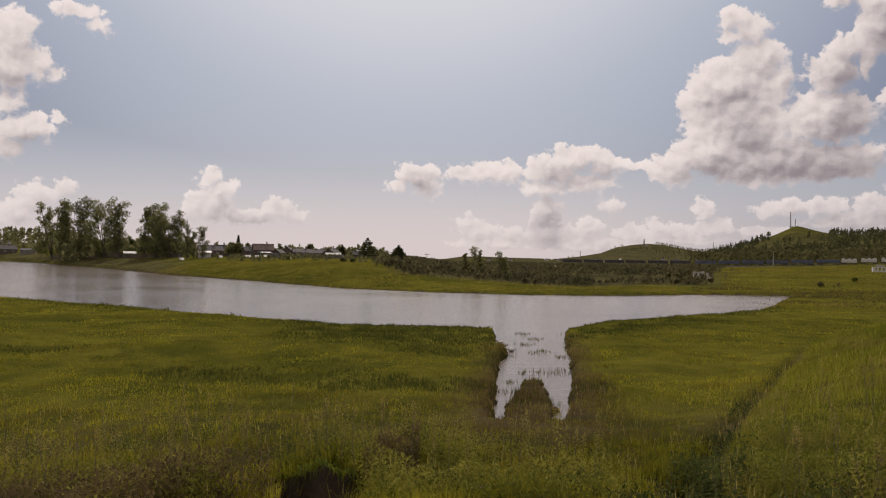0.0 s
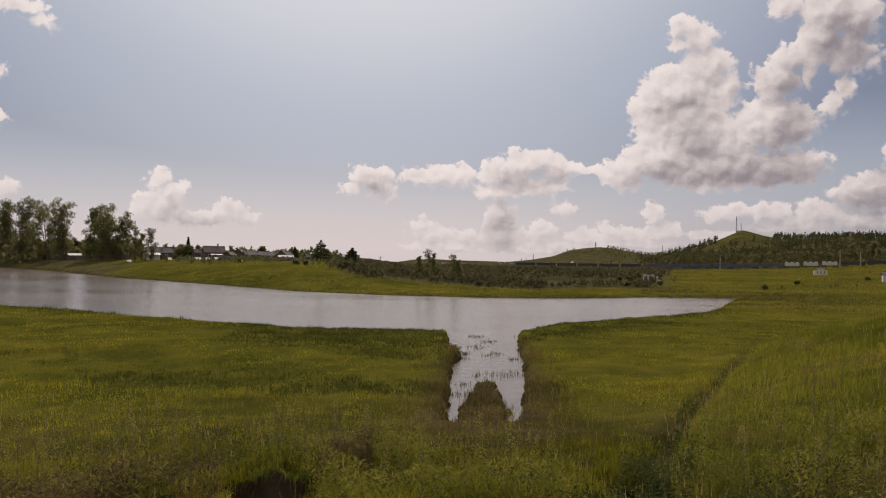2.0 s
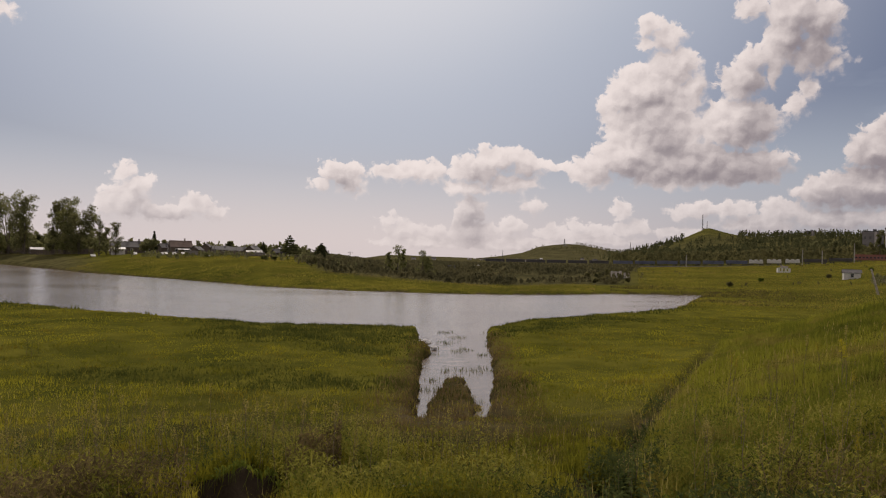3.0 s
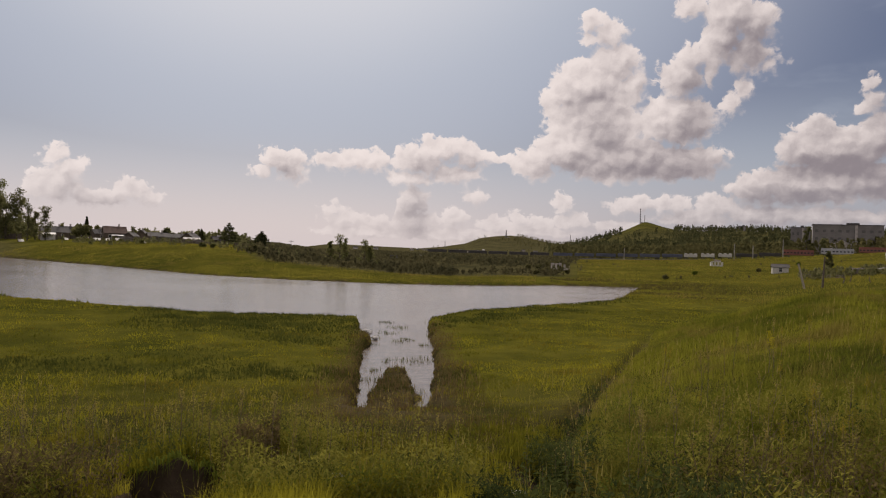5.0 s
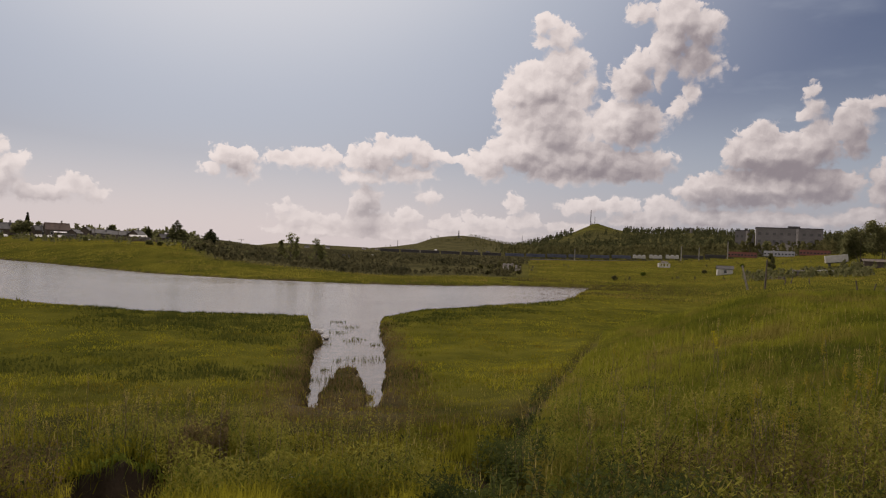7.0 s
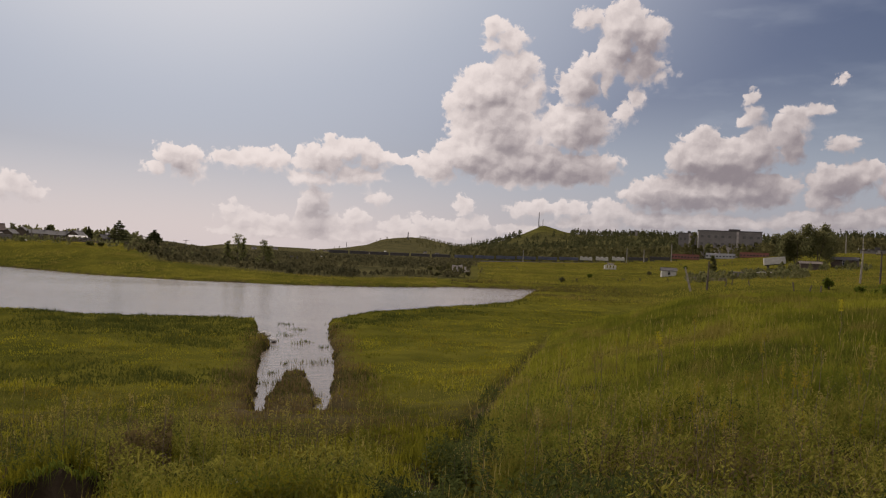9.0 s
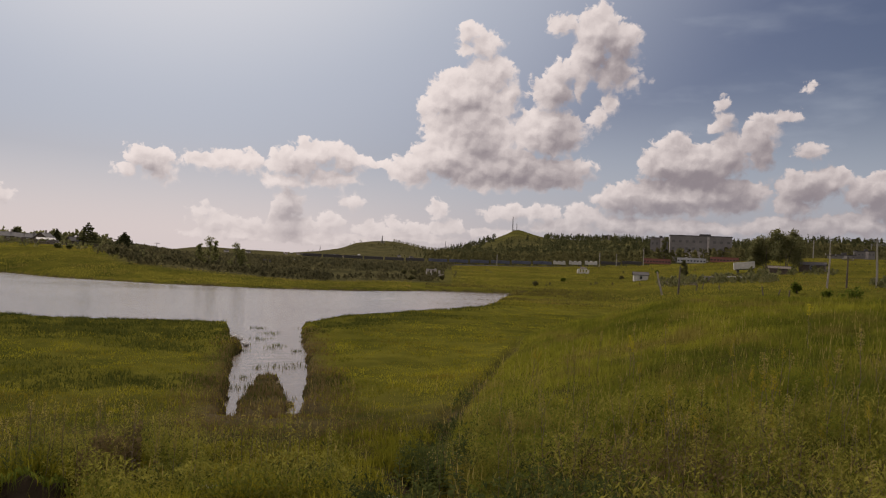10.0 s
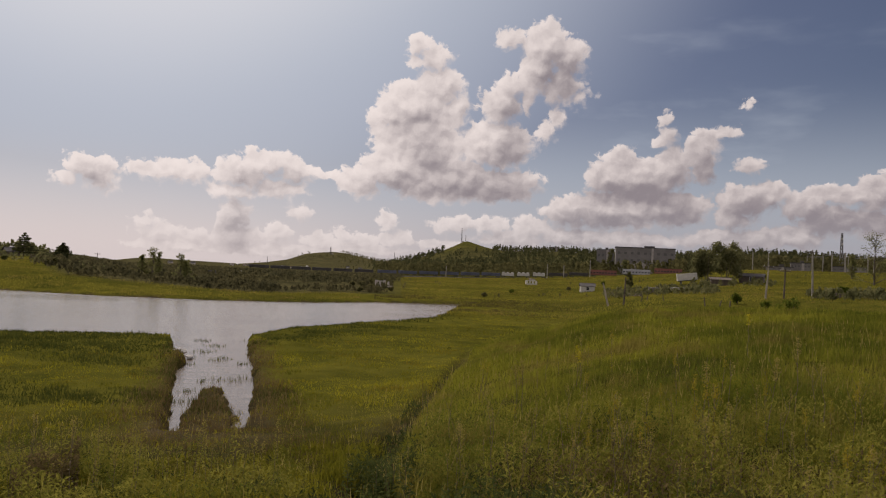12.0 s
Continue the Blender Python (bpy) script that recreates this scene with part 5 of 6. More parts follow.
def trailer(az, d):
    ob = thing("box_trailer", az, d, 6, "whitish box body standing askew in a yard", "trailer", z=gz(*polar(az, d)) + 0.2, lean=-7)
    bm = bmesh.new()
    box(bm, 0, 0, 1.9, 5.6, 2.2, 2.0, bevel=0.06)
    for i in range(9):
        box(bm, -2.6 + 0.65 * i, -1.11, 1.9, 0.06, 0.04, 1.9)
    part("body", bm, WHITE, ob)
    bm = bmesh.new()
    box(bm, 0, 0, 0.8, 5.2, 0.9, 0.2)
    box(bm, -1.8, 0, 0.3, 0.5, 1.8, 0.9)
    box(bm, 1.8, 0, 0.3, 0.5, 1.8, 0.9)
    part("chassis", bm, IRON, ob)


trailer(40.75, 235)


def boat(az, d):
    ob = thing("overturned_boat", az, d, 4, "pale overturned rowing boat on trestles", "boat")
    bm = bmesh.new()
    n = 9
    rows = []
    for i in range(n):
        t = -1 + 2 * i / (n - 1)
        w = 0.65 * (1 - abs(t) ** 2.4) + 0.02
        rows.append([bm.verts.new((t * 1.9, s * w, 0.75 + 0.18 * t * t + (0.42 if abs(s) < 0.7 else 0.0) * (1 - abs(t) ** 3))) for s in (-1, -0.6, 0.6, 1)])
    for i in range(n - 1):
        for j in range(3):
            bm.faces.new((rows[i][j], rows[i + 1][j], rows[i + 1][j + 1], rows[i][j + 1]))
    bmesh.ops.solidify(bm, geom=bm.faces[:], thickness=0.05)
    part("hull", bm, WHITE, ob)
    for x in (-1.1, 1.1):
        bm = bmesh.new()
        box(bm, x, 0, 0.35, 0.12, 1.2, 0.8)
        part("trestle", bm, WOOD_DARK, ob)


boat(40.2, 165)
fence(37.4, 165, 41.6, 178, 0.6, WOOD_DARK, "dark tumbledown yard fence", 0.2)
fence(38.2, 185, 41.2, 205, 0.9, WOOD_DARK, "dark plank yard fence", 0.5)
fence(35.0, 175, 37.6, 150, 0.6, WOOD_DARK, "low broken fence in long grass", 0.15)
house(42.9, 222, 5.0, 4, 1.5, 0.6, 8, WOOD_DARK, WOOD_DARK, "dark tarred shed under the poplars", 0, False, "shed")
house(45.0, 240, 6.5, 5, 1.8, 0.8, -6, WOOD_DARK, SLATE, "long dark barn with low slate roof", 1, False, "barn")
fence(49.0, 128, 56.0, 138, 0.8, WOOD_DARK, "dark sagging fence along a plot", 0.25)

line_pole(35.3, 118, 0.1, 0.13, WOOD_POLE, "old wooden pole leaning far over", False, -14, "leaning_pole")
line_pole(36.4, 118, 0.55, 0.12, WOOD_DARK, "dark short wooden pole in the meadow", False, 2)
line_pole(45.9, 124, 1.85, 0.115, WOOD_POLE, "bare wooden power pole in the meadow", True, 3.5, group="meadow power poles")
line_pole(48.8, 128, 2.95, 0.125, CONCRETE_POLE, "tall pale power pole with crossarm", True, -1.5, group="meadow power poles")
line_pole(47.05, 125, 1.6, 0.11, WOOD_DARK, "thin dark wooden pole in the meadow", True, 1, group="meadow power poles")


def wire(az0, d0, el0, az1, d1, el1, sag, name="power_line"):
    ends = []
    for az, d, el in ((az0, d0, el0), (az1, d1, el1)):
        x, y = polar(az, d)
        ends.append(Vector((x, y, EYE + d * math.tan(radians(el)))))
    bm = bmesh.new()
    last = None
    for i in range(13):
        t = i / 12
        p = ends[0].lerp(ends[1], t) - Vector((0, 0, sag * 4 * t * (1 - t)))
        if last is not None:
            tube(bm, last, p, 0.012, 0.012, 4)
        last = p
    me = bpy.data.meshes.new(name)
    bm.to_mesh(me)
    bm.free()
    me.materials.append(IRON)
    tagged(new(name, me), "thin dark sagging electric wire between poles", "wire")


wire(45.9, 124, 1.7, 48.8, 128, 2.8, 0.5)
wire(48.8, 128, 2.8, 60.0, 125, 3.2, 0.9)

rngp = np.random.default_rng(5)
POSTS = "old fence posts in the meadow"


def old_post(h, lean):
    bm = bmesh.new()
    tube(bm, (0, 0, -0.3), (lean, 0, h), 0.09, 0.07, 6)
    bmesh.ops.bevel(bm, geom=[e for e in bm.edges if e.calc_length() < 0.12], offset=0.01, segments=1, affect="EDGES")
    me = bpy.data.meshes.new("fence_post")
    bm.to_mesh(me)
    bm.free()
    me.materials.append(WOOD_DARK)
    return me


post_mesh = [old_post(1.2, 0.1), old_post(1.0, -0.2), old_post(0.8, 0.3)]
for i, (az, d) in enumerate(((42.0, 110), (42.9, 108), (43.6, 108), (46.2, 74), (49.6, 92), (50.4, 86), (52.2, 72), (52.7, 74), (53.6, 88), (38.0, 130), (37.6, 128), (39.2, 126), (47.6, 80), (51.3, 95))):
    ob = new("fence_post", post_mesh[i % 3])
    x, y = polar(az, d)
    ob.matrix_world = pose(x, y, gz(x, y), rngp.uniform(-6, 6), rngp.uniform(-8, 8), rngp.uniform(0, 360))
    tagged(ob, "short weathered wooden post in the grass", "post", POSTS)

# far slope village: tiny houses
rngv = np.random.default_rng(17)
for i in range(16):
    az, d = rngv.uniform(7.6, 13.5), rngv.uniform(1150, 1700)
    house(az, d, rngv.uniform(8, 13), 8, 3.4, 3.0, rngv.uniform(-40, 40), (WOOD_GREY, WOOD_GREY, BRICK_PALE)[i % 3], (ROOF_PALE, SLATE, ROOF_BROWN)[i % 3], "small distant village house on a slope", 1, False, "village_house", group="distant slope village", size=0.5)
for az, d in ((16.0, 1250), (18.5, 1350), (16.9, 1000), (5.0, 900), (3.5, 950)):
    house(az, d, 10, 8, 3.4, 3.0, 20, BRICK_PALE, SLATE, "small distant village house on a slope", 1, False, "village_house", group="distant slope village", size=0.5)


# ---- woods and scrub ----
def wood(n, d0, d1, a0, a1, h0, h1, seed, keep=None, slim=0.2, tris=26):
    """Far trees, each a tapering heap of leaf sprays."""
    rng = np.random.default_rng(seed)
    x, y = scatter(n, d0, d1, a0, a1, rng)
    az, r = np.degrees(np.arctan2(x, y)), np.hypot(x, y)
    if keep is not None:
        ok = keep(x, y, az, r, rng)
        x, y, az, r = x[ok], y[ok], az[ok], r[ok]
    z = ground_height(x, y)
    ok = z > 0.15
    x, y, z = x[ok], y[ok], z[ok]
    n = len(x)
    h = rng.uniform(h0, h1, n)
    t = rng.random((n, tris)) ** 0.8
    ang = rng.uniform(0, 2 * np.pi, (n, tris))
    rad = h[:, None] * slim * (1.12 - t) * rng.uniform(0.3, 1.0, (n, tris))
    c = np.stack([x[:, None] + rad * np.cos(ang), y[:, None] + rad * np.sin(ang), z[:, None] + h[:, None] * (0.06 + 0.9 * t)], 2).reshape(-1, 3)
    size = (np.repeat(h, tris) * slim * rng.uniform(0.4, 0.9, n * tris))[:, None]
    a = rng.normal(size=(n * tris, 3))
    a /= np.linalg.norm(a, axis=1)[:, None]
    b = np.cross(a, rng.normal(size=(n * tris, 3)))
    b /= np.linalg.norm(b, axis=1)[:, None]
    v = np.stack([c - a * size * 0.6, c + a * size * 0.6, c + b * size * 0.7 + [0, 0, 0.2]], 1).reshape(-1, 3)
    return v, np.arange(len(v)).reshape(-1, 3)


def ridge_wood(x, y, az, r, rng):
    dens = value_noise(x, y, 120, 3) + 0.5
    knoll = (np.abs(az - 24.9) < 1.8) & (r > 1280)
    return (dens > 0.34) & ~knoll & (rng.random(len(x)) < step(17.0, 20.5, az))


def slope_scrub(x, y, az, r, rng):
    return (value_noise(x, y * 2.0, 40, 3) + 0.5 > 0.36) & (rng.random(len(x)) < step(20.5, 17.5, az) * step(-5.5, -2.5, az)) & (y > far_shore(x) + 21 + 5 * value_noise(x, y, 14, 2))


def meadow_scrub(x, y, az, r, rng):
    return (value_noise(x, y, 18, 2) + 0.5 > 0.62) & (az > 20)


def village_tangle(x, y, az, r, rng):
    return (value_noise(x, y, 9, 2) > -0.06) & (y > far_shore(x) + np.interp(az, [-17, -10, -5, 0], [22, 30, 34, 26]) + 5 * value_noise(x, y, 14, 2))


stuff("pine_wood", [wood(3600, 640, 1550, 17, 60, 5, 12, 71, ridge_wood, 0.24), wood(3200, 640, 1500, 17, 60, 4, 8, 78, ridge_wood, 0.42)], NEEDLE, "dark mixed pine wood on the hillside", "wood")
stuff("slope_wood", [wood(1400, 560, 760, 18, 60, 6, 11, 72, None, 0.34), wood(900, 900, 2200, 2, 18, 2.5, 5, 73, lambda x, y, az, r, g: (value_noise(x, y, 150, 2) > 0.1) & (r < 1500), 0.36),
                     wood(700, 1900, 2480, 9, 20, 5, 9, 86, lambda x, y, az, r, g: (value_noise(x, y, 110, 2) + 0.25 * step(14.6, 16.5, az) > 0.12) & ~((np.abs(az - 14.3) < 1.1) & (r > 2250)), 0.3)],
      SCRUB, "broadleaf wood along the railway and slopes", "wood")
stuff("village_wood", [wood(300, 480, 660, -40, -25, 8, 14, 74, None, 0.24), wood(260, 300, 420, -26.5, -18, 4, 7, 79, None, 0.40), wood(260, 265, 420, -17, -3, 2.2, 4.6, 75, None, 0.45), wood(800, 140, 262, -17, 0, 0.35, 1.1, 80, village_tangle, 0.6, 22)], LEAF_DARK, "dark trees behind the far village", "wood")
SLOPE_LEAF = foliage("slope_scrub_leaf", (0.066, 0.064, 0.034), (0.140, 0.124, 0.060), 0.03, 0.4)
stuff("yard_tangle", [wood(260, 150, 200, 35.0, 43.0, 0.4, 1.3, 83, None, 0.6), wood(60, 205, 235, 41, 46.5, 0.8, 1.8, 84, None, 0.5), wood(170, 122, 150, 48.5, 57, 0.5, 1.5, 87, None, 0.6)], LEAF_DARK, "dark tangled weeds round the yard", "scrub")
stuff("slope_scrub", [wood(1700, 118, 185, -6, 19, 0.4, 1.3, 85, slope_scrub, 0.6, 22), wood(9000, 165, 505, -6, 22, 0.6, 1.9, 76, slope_scrub, 0.6, 14), wood(400, 120, 420, 20, 54, 0.3, 0.9, 77, meadow_scrub, 0.5, 20)],
      SLOPE_LEAF, "low scrub on the slopes beyond the river", "scrub")


# village poles and aerials
for az, d, el in ((-26.2, 372, 1.6), (-12.0, 232, 0.95), (-10.9, 236, 0.75), (-9.4, 228, 0.62), (-4.1, 232, 0.55), (-1.2, 240, 0.4)):
    line_pole(az, d, el, 0.09, WOOD_GREY, "thin grey village power pole", True, 0, "village_pole", "village power poles")


def woodpile(az, d, w, h):
    """Stacked split logs with showing ends."""
    ob = thing("woodpile", az, d, 10, "stack of split firewood by a fence", "woodpile")
    rng = np.random.default_rng(int(d))
    bm = bmesh.new()
    rows, cols = int(h / 0.22), int(w / 0.24)
    for r in range(rows):
        for c in range(cols):
            x, z = -w / 2 + 0.24 * c + (0.12 if r % 2 else 0), 0.11 + 0.21 * r
            tube(bm, (x, -0.35 + rng.uniform(-0.06, 0.06), z), (x, 0.35, z), 0.115, 0.11, 6)
    part("log", bm, WOOD_GREY, ob)["kind"] = "stuff"


woodpile(-12.4, 203, 3.0, 1.3)
woodpile(-7.7, 186, 2.4, 1.2)
woodpile(38.6, 176, 3.0, 1.2)

# ---- weeds and small things on the near bank ----
def sprig_mesh(name, h, leaves, leaf_len, leaf_w, rng, droop=0.3, top=0.0):
    """Leaves set round a stem, as one mesh."""
    v, t = [], []
    for i in range(leaves):
        z = h * (0.12 + 0.86 * (i + rng.random()) / leaves)
        ang = i * 2.4 + rng.normal(0, 0.3)
        ln = leaf_len * (1.15 - 0.75 * z / h) * rng.uniform(0.7, 1.2)
        dx, dy = math.cos(ang), math.sin(ang)
        lift = 0.55 - droop * rng.random()
        b = np.array([dx * 0.004, dy * 0.004, z])
        m = b + np.array([dx * ln * 0.5, dy * ln * 0.5, ln * 0.5 * lift])
        e = b + np.array([dx * ln, dy * ln, ln * (lift - 0.35)])
        s = np.array([-dy, dx, 0]) * leaf_w * ln / leaf_len
        k = len(v)
        v += [b, m - s, m + s, e]
        t += [(k, k + 1, k + 2), (k + 1, k + 3, k + 2)]
    for i in range(int(top)):
        z = h * (0.8 + 0.24 * rng.random())
        c = np.array([rng.normal(0, 0.02), rng.normal(0, 0.02), z])
        a, b = rng.normal(size=3), rng.normal(size=3)
        k = len(v)
        v += [c, c + a / np.linalg.norm(a) * 0.022, c + b / np.linalg.norm(b) * 0.022]
        t += [(k, k + 1, k + 2)]
    return mesh_from(name, np.array(v), np.array(t))


def stem_mesh(h, r, rng):
    bm = bmesh.new()
    p = Vector((0, 0, -0.05))
    for i in range(4):
        q = Vector((rng.normal(0, 0.012 * h), rng.normal(0, 0.012 * h), h * (i + 1) / 4))
        tube(bm, p, q, r * (1 - 0.2 * i), r * (0.8 - 0.2 * i), 5)
        p = q
    return bm


def weed(name, label, h, leaves, leaf_len, leaf_w, mat, seed, group, heads=0, head_mat=None, twigs=0):
    rng = np.random.default_rng(seed)
    ob = tagged(new(name), label, "weed", group)
    part("stem", stem_mesh(h, 0.004 + 0.003 * h, rng), STALK, ob)
    hang("foliage", sprig_mesh("foliage", h, leaves, leaf_len, leaf_w, rng), mat, ob)["kind"] = "stuff"
    if heads:
        hang("flower_head", sprig_mesh("flower_head", h, 2, 0.02, 0.01, rng, top=heads), head_mat, ob)["kind"] = "stuff"
    for i in range(twigs):
        bm = bmesh.new()
        z = h * rng.uniform(0.4, 0.85)
        a = rng.uniform(0, 6.28)
        tube(bm, (0, 0, z), (0.12 * h * math.cos(a), 0.12 * h * math.sin(a), z + 0.25 * h), 0.0025, 0.001, 4)
        part("twig", bm, STALK, ob)
    return ob


def plant(model, places, seed):
    rng = np.random.default_rng(seed)
    first = True
    for x, y in places:
        if abs(x + 1.42) < 0.8 and 5.0 < y < 10.7:
            continue
        m = pose(x, y, gz(x, y), rng.uniform(-7, 7), rng.uniform(-7, 7), rng.uniform(0, 360))
        if first:
            model.matrix_world = m
            first = False
        else:
            ob = copy_thing(model, m)
            ob.scale = (rng.uniform(0.75, 1.2),) * 3


def spots(n, az0, az1, d0, d1, seed):
    rng = np.random.default_rng(seed)
    return [polar(rng.uniform(az0, az1), rng.uniform(d0 ** 0.5, d1 ** 0.5) ** 2) for _ in range(n)]


STALK = plain("dry_stalk", (0.16, 0.12, 0.07), 0.9, 0.4, 6.0)
WORMWOOD = foliage("wormwood_leaf", (0.078, 0.084, 0.016), (0.295, 0.268, 0.050), 1.0, 0.42)
GOLD = foliage("yellowing_leaf", (0.20, 0.17, 0.02), (0.34, 0.27, 0.035), 0.9, 0.45)
SEED = foliage("seed_head", (0.20, 0.16, 0.04), (0.36, 0.29, 0.09), 0.7, 0.4)

plant(weed("wormwood", "tall grey-green wormwood stem in meadow grass", 0.85, 60, 0.13, 0.017, WORMWOOD, 1, "wormwood stems", 30, SEED, 3), spots(30, -31, 6, 8.5, 17, 2) + spots(34, -31, -6, 8.2, 12.5, 28) + spots(24, -1, 12, 8.6, 13, 29) + spots(16, -6.5, -1.5, 9.6, 11.8, 22) + spots(10, -31, -24, 9, 12, 23) + spots(46, 23, 54, 6.6, 12, 26), 3)
plant(weed("dry_stem", "thin brown dead weed stem in the grass", 0.95, 8, 0.06, 0.006, STALK, 4, "dead weed stems", 26, SEED, 2), spots(40, -31, 2, 8.5, 18, 5) + spots(22, -31, -6, 9.5, 15, 30) + spots(24, 24, 54, 6.8, 13, 27), 6)
plant(weed("goldenrod", "yellowish goldenrod standing above tall grass", 0.95, 50, 0.09, 0.010, GOLD, 7, "goldenrod plants", 90, GOLD, 2), spots(26, 34, 54, 7.5, 17, 8) + spots(10, 22, 36, 12, 22, 9), 10)
plant(weed("tall_weed", "tall green weed with pale seed spike", 1.15, 40, 0.12, 0.014, HERB, 11, "tall weeds in the field", 120, SEED, 3), [polar(29.1, 15.5), polar(29.5, 15.8), polar(28.8, 16.3), polar(31, 20), polar(33.5, 22), polar(48, 13), polar(42.6, 11.5), polar(46.2, 11)], 12)
plant(weed("flowering_rape", "yellow flowering rape plant in tall grass", 1.0, 30, 0.10, 0.012, HERB, 13, "yellow flowering plants", 160, YELLOW, 4), [polar(33.7, 17.5), polar(33.5, 17.8), polar(45.0, 20)], 14)
plant(weed("meadow_dock", "dark green broadleaf dock by the bank", 0.6, 34, 0.17, 0.035, HERB_SHADED, 15, "broadleaf docks", 8, SEED, 2), [polar(-22.3, 34), polar(-22.6, 34.5), polar(-21.9, 34.2), polar(-23.0, 14.0), polar(-22.5, 14.4), polar(-11, 12.5), polar(-28, 13), polar(-2.4, 11.6)] + spots(16, 16.5, 21.5, 7.5, 11.5, 24) + spots(8, -5.5, -2.5, 9.8, 11.2, 25), 16)


def carpet(n, az0, az1, d0, d1, size, seed, keep=None, height=0.35):
    """Broad low leaves of herbs, one island a leaf."""
    rng = np.random.default_rng(seed)
    x, y = scatter(n, d0, d1, az0, az1, rng, -0.3)
    if keep is not None:
        ok = keep(x, y, rng)
        x, y = x[ok], y[ok]
    z = ground_height(x, y)
    n = len(x)
    c = np.stack([x, y, z + rng.random(n) ** 1.3 * height * (0.6 + 1.2 * np.clip(value_noise(x, y, 0.7, 2) + 0.4, 0, 1))], 1)
    ang = rng.uniform(0, 2 * np.pi, n)
    a = np.stack([np.cos(ang), np.sin(ang), rng.normal(0.45, 0.5, n)], 1)
    b = np.stack([-np.sin(ang), np.cos(ang), rng.normal(0.0, 0.25, n)], 1)
    s = (size * rng.uniform(0.5, 1.5, n))[:, None]
    v = np.stack([c - a * s * 0.5, c + b * s * 0.17, c + a * s * 0.5, c - b * s * 0.17], 1).reshape(-1, 3)
    k = (np.arange(n) * 4)[:, None]
    return v, np.concatenate([k + [[0, 1, 2]], k + [[0, 2, 3]]])


def by_trail(x, y, rng):
    u = trail_u(x, y)
    w = 0.40 + 0.24 * step(14, 8, y)
    return (rng.random(len(x)) < step(w, 0.25 * w, np.abs(u - 0.25 * value_noise(x, y, 2.0, 2))) * step(30, 11, y)) & (value_noise(x, y, 0.8, 2) > 0.03)


def weedy(x, y, rng):
    return (value_noise(x, y, 1.6, 3) > 0.03) & (z_dry(x, y)) & ~((np.abs(x + 1.42) < 0.7) & (y > 5.5) & (y < 10.55))


def weedy_too(x, y, rng):
    return (value_noise(x + 40, y, 1.8, 3) > -0.02) & (trail_u(x, y) > 0.5)


def z_dry(x, y):
    return ground_height(x, y) > 0.05


# trail plants in the herb colour darkened to read as shaded
stuff("trail_herbs", [carpet(150000, 8, 34, 6.0, 15, 0.060, 61, by_trail, 0.40), carpet(60000, 14, 34, 14, 34, 0.10, 68, by_trail, 0.34)], HERB_SHADED, "broadleaf plantain along the trodden trail, shade in its colour", "herbs")
def dark_clumps(x, y, rng):
    hollow = (np.abs(x + 1.42) < 0.7) & (y > 5.5) & (y < 10.55)
    return (value_noise(x + 15, y + 8, 1.1, 2) + 0.5 * value_noise(x, y + 50, 3.5, 2) > 0.13) & ~hollow


# darkened leaves fill the gaps, their colour imitating shade among tussocks
stuff("dark_herbs", [carpet(70000, 21, 56, 5.5, 12, 0.055, 66, dark_clumps, 0.55), carpet(30000, -32, 12, 7, 12.5, 0.055, 67, dark_clumps, 0.42)], HERB_SHADED, "leafy herbs coloured dark as shade between the lighter tussocks", "herbs")
BROWN_WEED = foliage("withered_weed", (0.058, 0.045, 0.024), (0.180, 0.132, 0.056), 1.1, 0.35)


def brown_clumps(x, y, rng):
    hollow = (np.abs(x + 1.42) < 0.62) & (y > 5.5) & (y < 10.5)
    az = np.degrees(np.arctan2(x, y))
    thin = np.maximum(step(-9, -20, az), step(24, 33, az)) * step(12.3, 10.5, np.hypot(x, y))
    return (value_noise(x + 3, y + 27, 1.3, 3) + 0.3 * step(11.5, 8.5, np.hypot(x, y)) > 0.12) & ~hollow & (rng.random(len(x)) < thin)


stuff("withered_weeds", [carpet(90000, -32, -8, 6.8, 12.3, 0.05, 69, brown_clumps, 0.50), carpet(30000, 24, 56, 6.0, 11.0, 0.05, 70, brown_clumps, 0.50),
                         carpet(6000, -5.5, -1.5, 10.2, 11.4, 0.055, 73, None, 0.55)], BROWN_WEED, "brown withered weeds tangled on the bank", "weeds")
stuff("broadleaf_herbs", [carpet(70000, -32, 14, 7.0, 18, 0.036, 62, weedy, 0.34), carpet(80000, 22, 56, 6.0, 18, 0.034, 65, weedy_too, 0.5)], HERB, "green broadleaf herbs mixed into the grass", "herbs")
stuff("bank_weeds", [carpet(130000, -32, 14, 6.5, 14, 0.046, 63, weedy, 0.50), carpet(120000, 22, 56, 6.0, 14, 0.044, 64, weedy, 0.65)],
      WORMWOOD, "tangled grey-green weeds on the bank", "weeds")


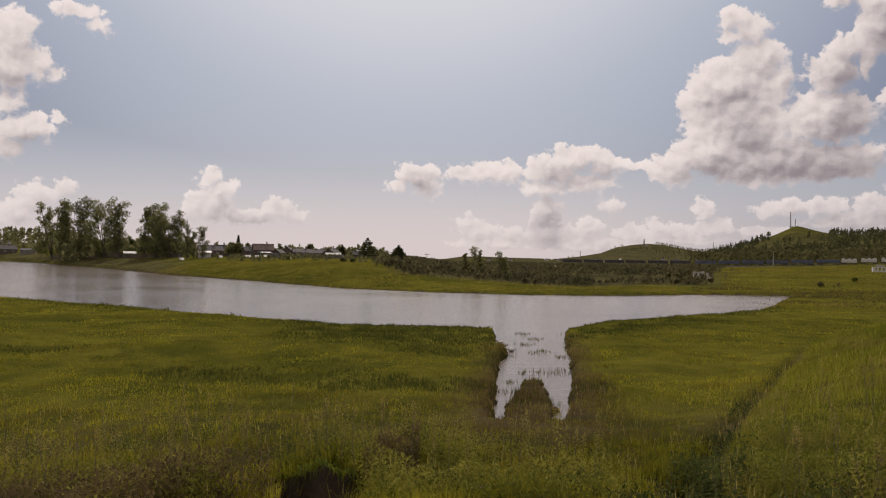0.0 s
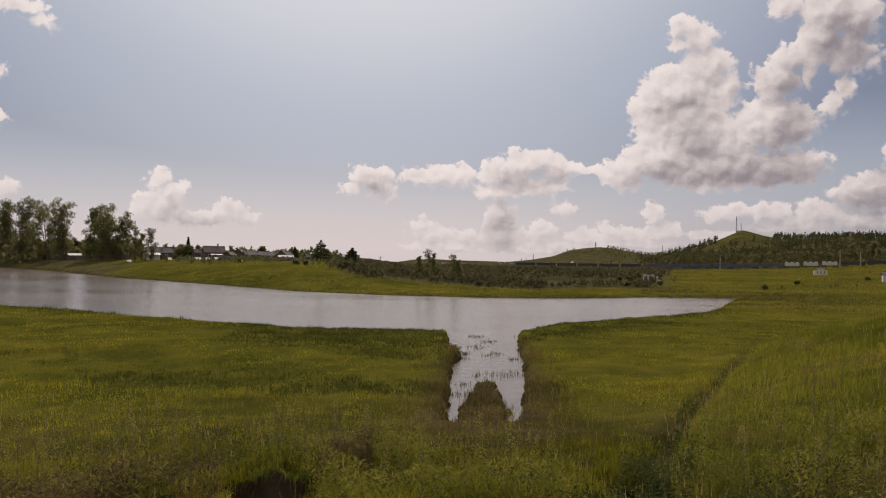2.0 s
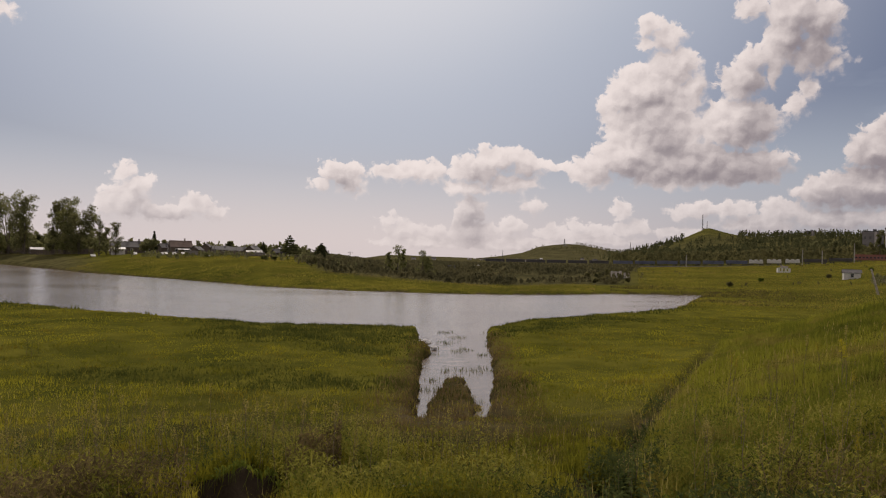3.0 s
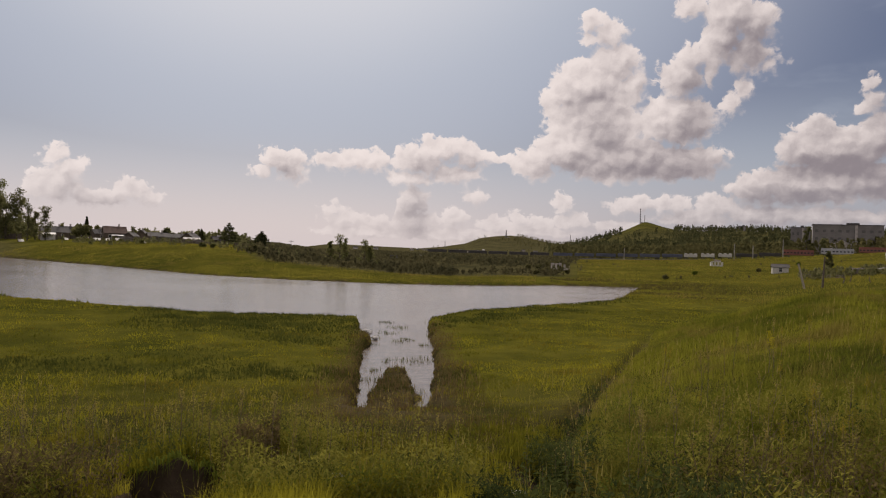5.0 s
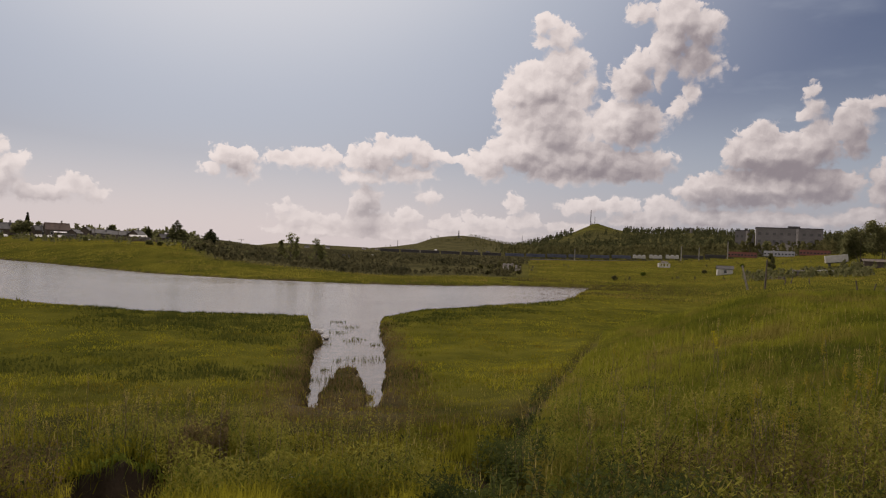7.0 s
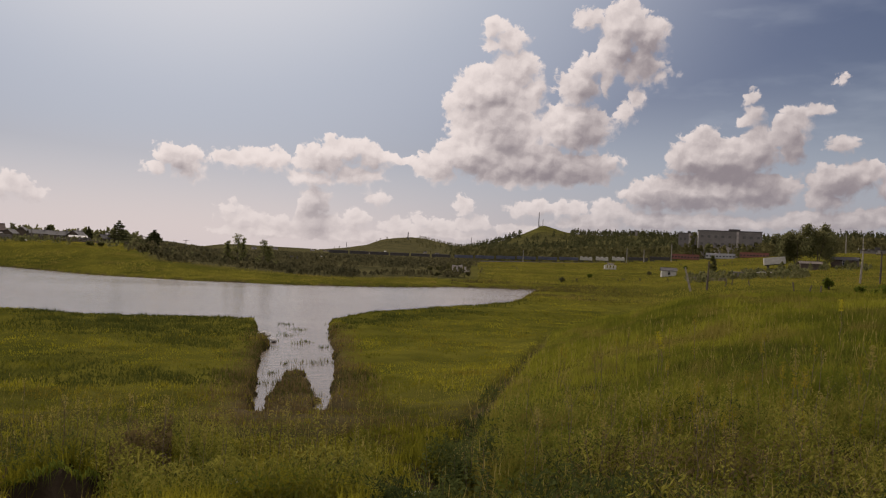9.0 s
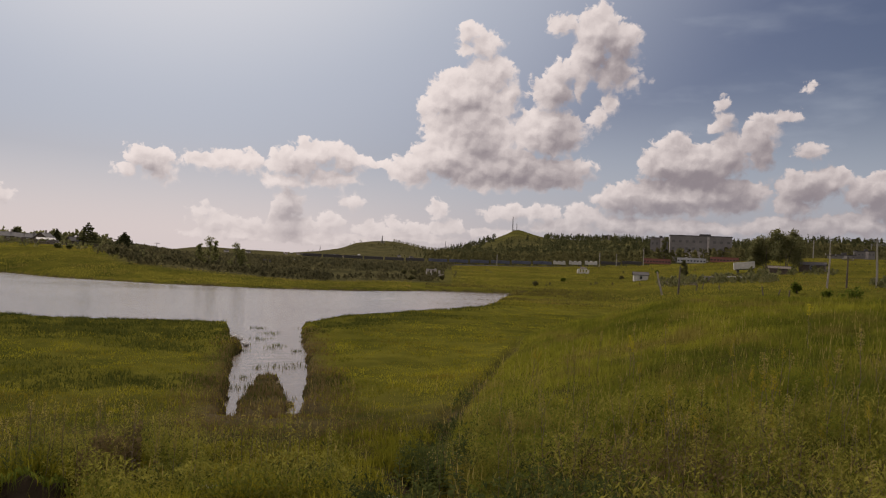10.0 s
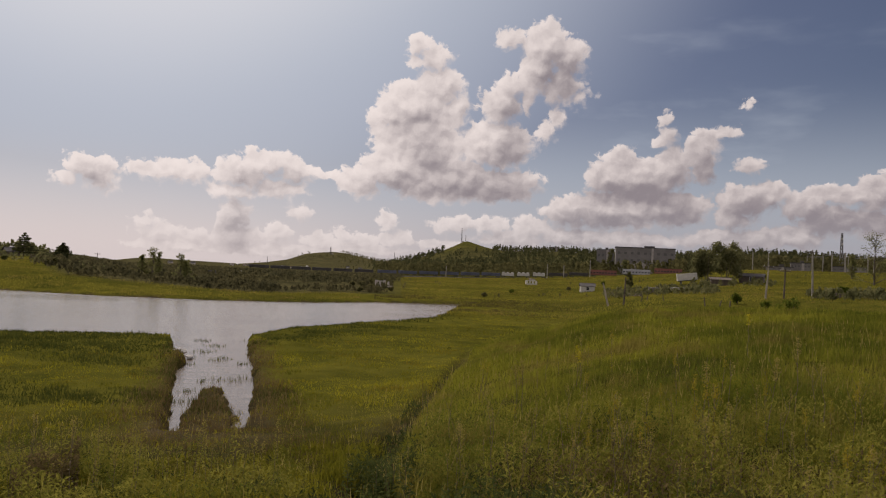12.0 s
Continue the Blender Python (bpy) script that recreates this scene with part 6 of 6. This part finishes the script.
def stalks(n, az0, az1, d0, d1, h0, h1, seed, keep=None):
    """Thin flowering stalks with small seed heads."""
    rng = np.random.default_rng(seed)
    x, y = scatter(n, d0, d1, az0, az1, rng, -0.3)
    ok = ground_height(x, y) > 0.1
    if keep is not None:
        ok &= keep(x, y, rng)
    x, y = x[ok], y[ok]
    z = ground_height(x, y)
    n = len(x)
    h = rng.uniform(h0, h1, n)
    r = np.hypot(x, y)
    lean = rng.normal(0, 0.16, (n, 2)) + [0.06, 0.02]
    base = np.stack([x, y, z], 1)
    tip = base + np.stack([lean[:, 0] * h, lean[:, 1] * h, h], 1)
    ang = rng.uniform(0, np.pi, n)
    side = np.stack([np.cos(ang), np.sin(ang), np.zeros(n)], 1)
    w = (0.00018 * r + 0.0004)[:, None]
    head = base + (tip - base) * rng.uniform(0.74, 0.86, n)[:, None]
    hw = (0.0004 * r + 0.002)[:, None]
    v = np.stack([base - side * w, base + side * w, tip, head - side * hw, head + side * hw, tip + (tip - head) * 0.25], 1).reshape(-1, 3)
    k = (np.arange(n) * 6)[:, None]
    return v, np.concatenate([k + [[0, 1, 2]], k + [[3, 4, 5]]])


stuff("seed_stalks", [stalks(1500, 16, 56, 6, 28, 0.4, 0.7, 81, right_field), stalks(900, -32, 22, 7, 24, 0.3, 0.6, 82, left_meadow)], SEED, "pale seed-headed grass stalks", "grass")


def cut_tufts(n, seed):
    """Reedy tufts standing in the flooded cut."""
    rng = np.random.default_rng(seed)
    xs, ys = [], []
    for _ in range(n):
        y = rng.uniform(23, 50)
        side = rng.choice([-1, 1])
        half = 1.2 + 0.045 * max(0, y - 33)
        x = ford_x(y) + side * (half - abs(rng.normal(0, 0.45)))
        m = rng.integers(10, 40)
        xs.append(x + rng.normal(0, 0.16, m))
        ys.append(y + rng.normal(0, 0.22, m))
    for x, y in ((4.6, 30.6), (5.0, 31.4), (4.0, 31.0), (4.9, 38), (4.4, 41), (5.3, 44), (8.0, 47), (5.0, 47)):
        xs.append(x + rng.normal(0, 0.3, 50))
        ys.append(y + rng.normal(0, 0.35, 50))
    x, y = np.concatenate(xs), np.concatenate(ys)
    return blades(x, y, np.full(len(x), -0.03), rng.uniform(0.06, 0.24, len(x)), 0.0011 * np.hypot(x, y) * rng.uniform(0.6, 1.4, len(x)), rng, 0.3, 1)


stuff("cut_reeds", [cut_tufts(15, 91)], SEDGE, "dark reed tufts standing in shallow water", "reeds")


# ---- small litter ----
def stone(x, y, size, mat, label, name="stone", z=None, seed=0):
    bm = bmesh.new()
    bmesh.ops.create_icosphere(bm, subdivisions=2, radius=1.0)
    for v in bm.verts:
        v.co *= 1 + 0.35 * noise.noise(v.co * 1.3 + Vector((seed, 0, 0)))
        v.co = Vector((v.co.x * size, v.co.y * size * 0.7, v.co.z * size * 0.4))
    me = bpy.data.meshes.new(name)
    bm.to_mesh(me)
    bm.free()
    me.materials.append(mat)
    ob = new(name, me)
    ob.matrix_world = pose(x, y, (gz(x, y) if z is None else z) + size * 0.2, 0, 0, 40 * seed)
    return tagged(ob, label, "stone")


STONE = plain("pale_stone", (0.42, 0.40, 0.38), 0.9, 0.3, 4.0, bump=0.3)
stone(3.05, 39.0, 0.42, STONE, "pale flat stone at the cut's edge", z=0.15, seed=1)
stone(3.45, 38.0, 0.25, STONE, "small pale stone by shallow water", z=0.05, seed=2)


def bottle(az, d, turn):
    x, y = polar(az, d)
    ob = tagged(new("plastic_bottle"), "discarded clear plastic bottle in the grass", "litter")
    ob.matrix_world = pose(x, y, gz(x, y) + 0.14, 84, 0, turn) @ Matrix.Scale(0.75, 4)
    bm = bmesh.new()
    prof = [(0.0, 0.032), (0.02, 0.040), (0.15, 0.040), (0.17, 0.036), (0.2, 0.040), (0.25, 0.022), (0.28, 0.014)]
    for (z0, r0), (z1, r1) in zip(prof[:-1], prof[1:]):
        tube(bm, (0, 0, z0), (0, 0, z1), r0, r1, 12)
    part("body", bm, WHITE, ob)
    bm = bmesh.new()
    tube(bm, (0, 0, 0.28), (0, 0, 0.30), 0.016, 0.016, 10)
    part("cap", bm, BLUE, ob)


bottle(2.45, 9.6, 70)
bottle(15.6, 8.9, 50)


def overhang(n, seed):
    """Grass hanging over the rim of the washed-out hollow."""
    rng = np.random.default_rng(seed)
    x = -1.42 + rng.normal(0, 0.5, n)
    y = 10.62 + np.abs(rng.normal(0, 0.3, n))
    z = ground_height(x, y)
    ln = rng.uniform(0.15, 0.45, n)
    base = np.stack([x, y, z], 1)
    mid = base + np.stack([rng.normal(0, 0.05, n), -ln * 0.4, ln * 0.35], 1)
    tip = mid + np.stack([rng.normal(0, 0.08, n), -ln * 0.35, -ln * rng.uniform(0.2, 0.9, n)], 1)
    side = np.array([[1.0, 0.3, 0]]) * (0.004 + 0.004 * rng.random(n))[:, None]
    v = np.stack([base - side, base + side, mid - side, mid + side, tip], 1).reshape(-1, 3)
    k = (np.arange(n) * 5)[:, None]
    return v, np.concatenate([k + [[0, 1, 3]], k + [[0, 3, 2]], k + [[2, 3, 4]]])


stuff("hanging_grass", [overhang(160, 92)], HERB, "grass hanging over a washed-out hollow", "grass")
